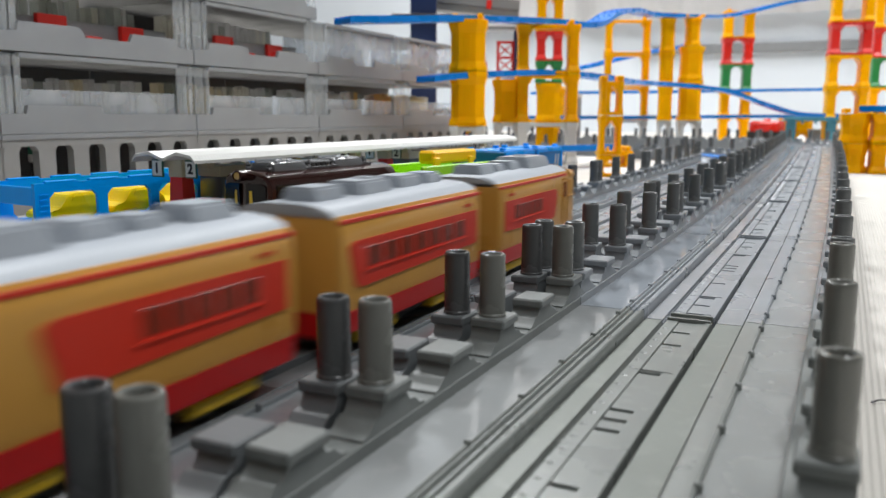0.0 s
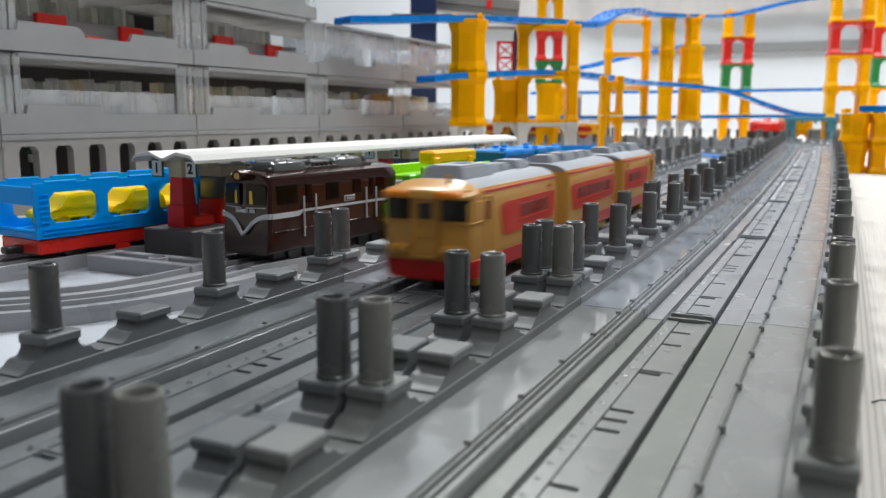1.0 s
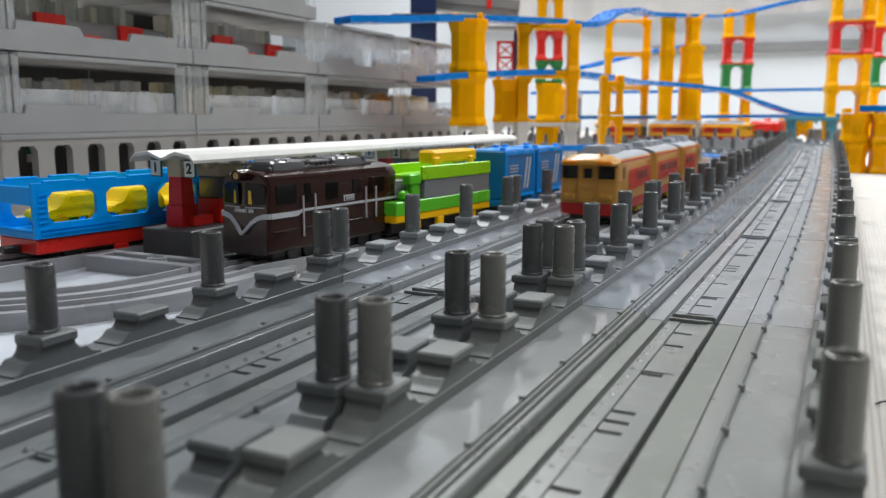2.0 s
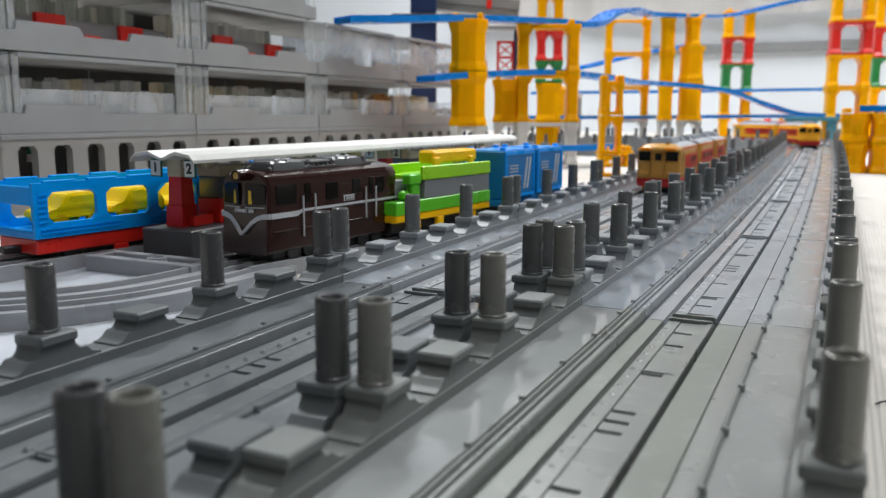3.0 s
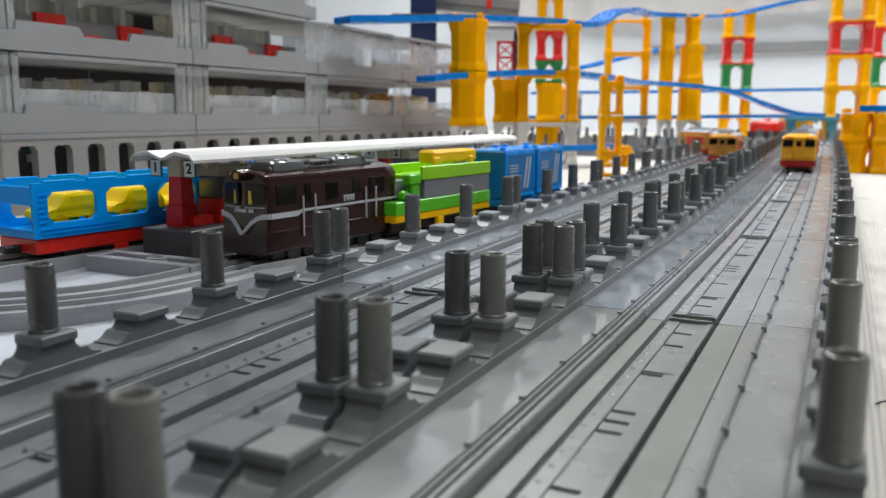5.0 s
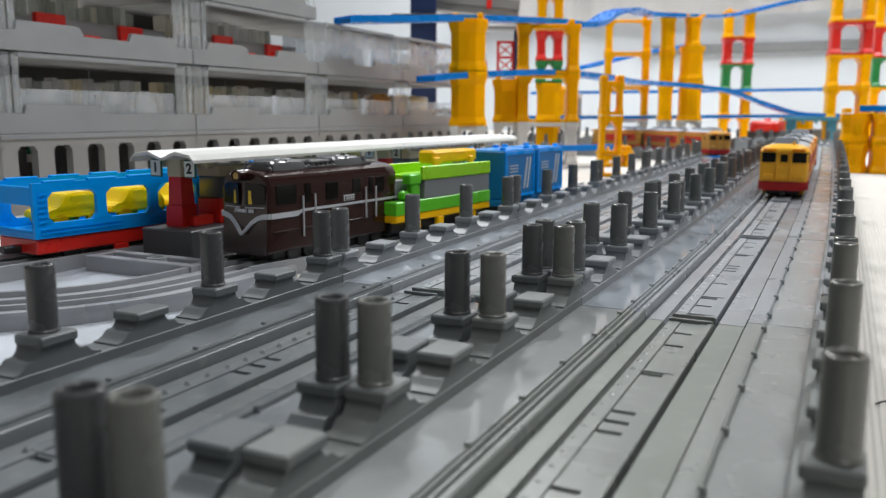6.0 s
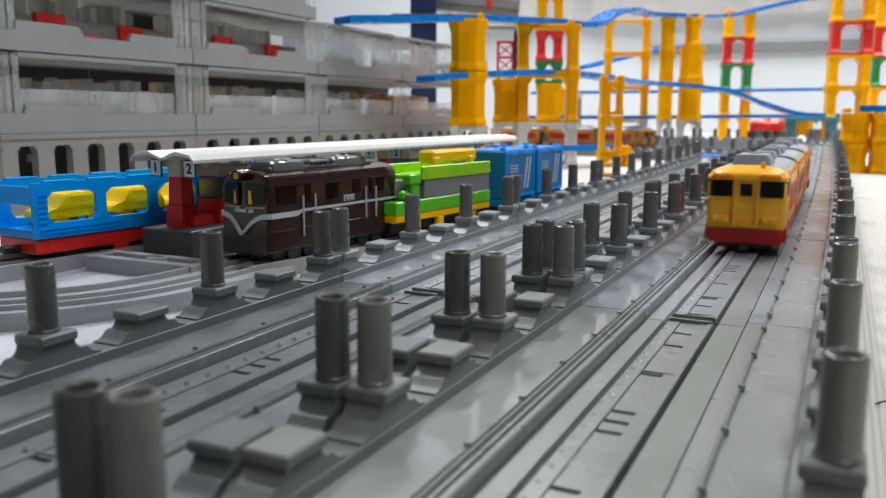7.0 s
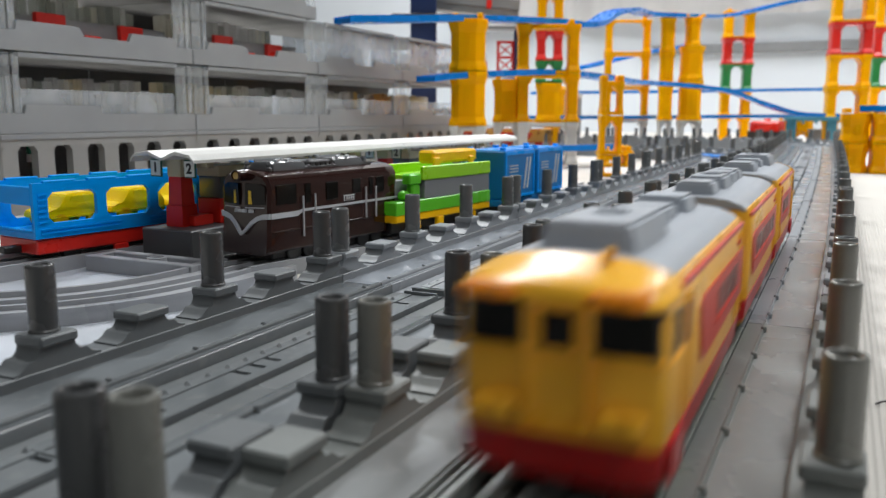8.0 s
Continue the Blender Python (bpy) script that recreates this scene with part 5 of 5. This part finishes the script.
def blue_rail(name, label, pts, half=0.019):
    line = curve_points(pts, 8)
    t = thing(name, label, "toy track", None, "raised blue rails")
    part("rail_bed", along(bmesh.new(), line, [(-half, -0.004), (half, -0.004), (half, 0.002), (-half, 0.002)]), BLUE_RAIL, t)
    for a, b in ((-half, -half + 0.003), (half - 0.003, half), (-0.007, -0.004), (0.004, 0.007)):
        part("rail_rib", along(bmesh.new(), line, [(a, 0.0018), (b, 0.0018), (b, 0.0048), (a, 0.0048)]), BLUE_RAIL, t)
    return t


blue_rail("upper_blue_rail", "blue plastic toy rail climbing over yellow piers", [(-0.589, 0.922, 0.2010), (-0.546, 1.020, 0.2095), (-0.512, 1.150, 0.2220), (-0.470, 1.370, 0.238), (-0.436, 1.520, 0.245), (-0.436, 1.681, 0.283), (-0.442, 1.870, 0.311), (-0.450, 2.080, 0.325), (-0.372, 2.180, 0.327), (-0.318, 2.600, 0.372), (-0.178, 2.903, 0.438), (-0.02, 3.05, 0.47)])
blue_rail("middle_blue_rail", "blue plastic toy rail sloping down to the bridge", [(-0.537, 1.055, 0.1315), (-0.508, 1.136, 0.1400), (-0.455, 1.345, 0.152), (-0.418, 1.560, 0.152), (-0.409, 1.726, 0.150), (-0.395, 1.960, 0.154), (-0.330, 2.055, 0.150), (-0.252, 2.082, 0.138), (-0.177, 2.113, 0.109), (-0.103, 2.144, 0.087), (-0.010, 2.160, 0.082)])
blue_rail("far_blue_rail", "blue plastic toy rail along the far piers", [(-0.900, 2.500, 0.150), (-0.450, 2.680, 0.156), (-0.076, 2.790, 0.161), (0.20, 2.72, 0.161)])
blue_rail("low_blue_rail", "blue plastic toy rail near the floor", [(-0.800, 2.000, 0.076), (-0.500, 2.170, 0.077), (-0.239, 2.359, 0.080), (-0.019, 2.260, 0.081), (0.110, 2.200, 0.083)])
blue_rail("back_blue_rail", "blue plastic toy rail climbing at the back", [(-0.860, 2.200, 0.180), (-0.744, 2.364, 0.209), (-0.591, 2.789, 0.288), (-0.50, 3.10, 0.33)])
blue_rail("floor_blue_rail", "blue plastic toy rail on low blocks", [(-0.400, 1.225, 0.031), (-0.372, 1.270, 0.031), (-0.352, 1.305, 0.031), (-0.335, 1.340, 0.031)], 0.010)
blue_rail("short_blue_rail", "blue plastic rail resting on the low pier", [(0.020, 1.352, 0.092), (0.100, 1.340, 0.092), (0.300, 1.320, 0.092)])

# ---- turquoise bridge, red coach and other things beyond the curve ----
t = thing("girder_bridge", "turquoise plastic toy girder bridge over the track", "toy bridge", pose(-0.068, 2.125, 0, 0, 0, 2))
for x in (-0.046, 0.040):
    part("bridge_column", box(x - 0.011, x + 0.011, -0.020, 0.020, 0.0, 0.070, 0.002), BRIDGE, t)
part("girder", box(-0.062, 0.056, -0.022, 0.022, 0.070, 0.080, 0.0015), BRIDGE, t)
for i in range(4):
    part("girder_rib", box(-0.052 + 0.028 * i, -0.046 + 0.028 * i, -0.0235, 0.0235, 0.064, 0.078, 0.0008), BRIDGE, t)
t = thing("red_coach", "red toy coach standing beyond the curve", "toy train", pose(-0.180, 2.290, 0, 0, 0, 70))
part("stand", box(-0.016, 0.016, -0.046, 0.046, 0.0, 0.043, 0.002), BLACK, t, "black stand")
part("body", box(-0.018, 0.018, -0.040, 0.040, 0.042, 0.066, 0.003), RED, t)
part("roof", box(-0.015, 0.015, -0.038, 0.038, 0.065, 0.069, 0.002), RED, t)
part("pantograph", box(-0.006, 0.006, -0.008, 0.008, 0.068, 0.075, 0.002), RED, t)
t = thing("grey_wall_unit", "dark grey plastic wall unit under the bridge", "wall unit", pose(-0.040, 2.250, 0))
part("wall", box(-0.040, 0.040, -0.010, 0.010, 0.0, 0.046, 0.001), GREY, t)
part("coping", box(-0.042, 0.042, -0.012, 0.012, 0.046, 0.050, 0.0008), GREY, t)
t = thing("navy_pillar", "tall navy blue plastic tower with dark shelves", "tower", pose(-0.930, 1.818, 0, 0, 0, 26))
part("shaft", box(-0.031, 0.031, -0.03, 0.03, 0.0, 0.42, 0.003), NAVY, t)
for z in (0.085, 0.19, 0.305):
    part("shelf", box(-0.075, 0.075, -0.045, 0.045, z, z + 0.012, 0.001), BLACK, t)
for i, (x, y, m, h) in enumerate(((-0.74, 2.24, RED, 0.120), (-0.68, 2.22, MODULE_GREY, 0.14), (-0.98, 1.90, MODULE_GREY, 0.19))):
    c = thing("stacked_box", "coloured plastic storage box standing on the floor", "box", pose(x, y, 0, 0, 0, 20 + 7 * i), "boxes at the back")
    part("tub", box(-0.022, 0.022, -0.03, 0.03, 0.0, h - 0.012, 0.002), m, c)
    part("lid", box(-0.024, 0.024, -0.032, 0.032, h - 0.012, h, 0.002), WHITE, c)
t = thing("display_stand", "dark toy display stand with two shelves", "stand", pose(-0.790, 1.90, 0, 0, 0, 24))
for x in (-0.062, 0.062):
    for y in (-0.025, 0.025):
        part("leg", box(x - 0.004, x + 0.004, y - 0.004, y + 0.004, 0.0, 0.29, 0.0006), NAVY, t)
for z in (0.172, 0.284):
    part("shelf", box(-0.070, 0.070, -0.034, 0.034, z, z + 0.008, 0.001), FAR_GREY, t, "grey shelf")
stand = t.matrix_basis
for x in (-0.048, -0.018):
    c = thing("toy_bollard", "red toy bollard with a white head on a shelf", "toy bollard", stand @ pose(x, -0.016, 0.180), "bollards on the shelf")
    part("base", add_lathe(bmesh.new(), [(0.012, 0.0), (0.012, 0.012), (0.009, 0.030)], 14), RED, c)
    part("head", add_lathe(bmesh.new(), [(0.008, 0.030), (0.009, 0.036), (0.005, 0.050)], 14), WHITE, c, "white head")
c = thing("toy_truss", "red toy girder frame with crossed braces", "toy bridge", stand @ pose(0.036, -0.018, 0.180))
for x in (-0.018, 0.018):
    part("upright", box(x - 0.003, x + 0.003, -0.003, 0.003, 0.0, 0.078, 0.0006), RED, c)
for z in (0.0, 0.036, 0.072):
    part("cross_bar", box(-0.0155, 0.0155, -0.0025, 0.0025, z, z + 0.006, 0.0006), RED, c)
for z in (0.021, 0.057):
    for a in (40, -40):
        bm = add_box(bmesh.new(), -0.020, 0.020, -0.002, 0.002, -0.0018, 0.0018)
        bmesh.ops.transform(bm, matrix=pose(0, 0.0012 if a > 0 else -0.0012, z, 0, a, 0), verts=bm.verts)
        part("brace", bm, RED, c)
c = thing("toy_roof_deck", "sloping grey toy deck with a red block on a tower", "toy deck", pose(-0.88, 1.90, 0.330, 0, 6, 24))
part("plate", box(-0.075, 0.150, -0.04, 0.04, 0.0, 0.022, 0.002), FAR_GREY, c)
part("edge", box(-0.075, 0.150, -0.043, -0.0405, 0.016, 0.040, 0.001), FAR_GREY, c)
part("red_block", box(0.070, 0.082, -0.047, -0.0435, 0.012, 0.034, 0.001), RED, c)
# far curtain, hanging in folds above the white wall, and the grey rail across it
bm = bmesh.new()
rows = []
for z in (0.540, 2.36):
    rows.append([bm.verts.new((-1.92 + 0.02 * i, 4.10 + 0.022 * math.sin(i * 0.61) + 0.012 * math.sin(i * 0.23 + 1), z)) for i in range(200)])
for i in range(199):
    bm.faces.new((rows[0][i], rows[0][i + 1], rows[1][i + 1], rows[1][i]))
bmesh.ops.solidify(bm, geom=bm.faces[:], thickness=0.004)
tagged(part("curtain", bm, DRAPE), "beige-grey curtain hanging in soft folds", "curtain")
t = thing("wall_rail", "long grey metal rail fixed to the far wall", "rail", pose(-0.3, 4.19, 0.395))
part("rail_bar", box(-0.62, 0.42, -0.03, 0.009, -0.022, 0.022, 0.004), FAR_GREY, t)
for x in (-0.60, 0.40):
    part("end_cap", box(x - 0.03, x + 0.03, -0.034, 0.0, -0.018, 0.014, 0.004), WHITE, t)


def motions():
    """The two trains run along their tracks at steady speed."""
    times = [i * 0.125 for i in range(65)]
    for cars, way, law in ((TRAIN_AWAY, LEFT, near_end_away), (TRAIN_NEAR, RIGHT, near_end_near)):
        for i, (car, length) in enumerate(zip(cars, (CAB, MIDDLE, CAB))):
            rows = [(t, car_pose(way, law(t) + SPACING[i], length, i == 2)) for t in times]
            walk(car, rows)


motions()
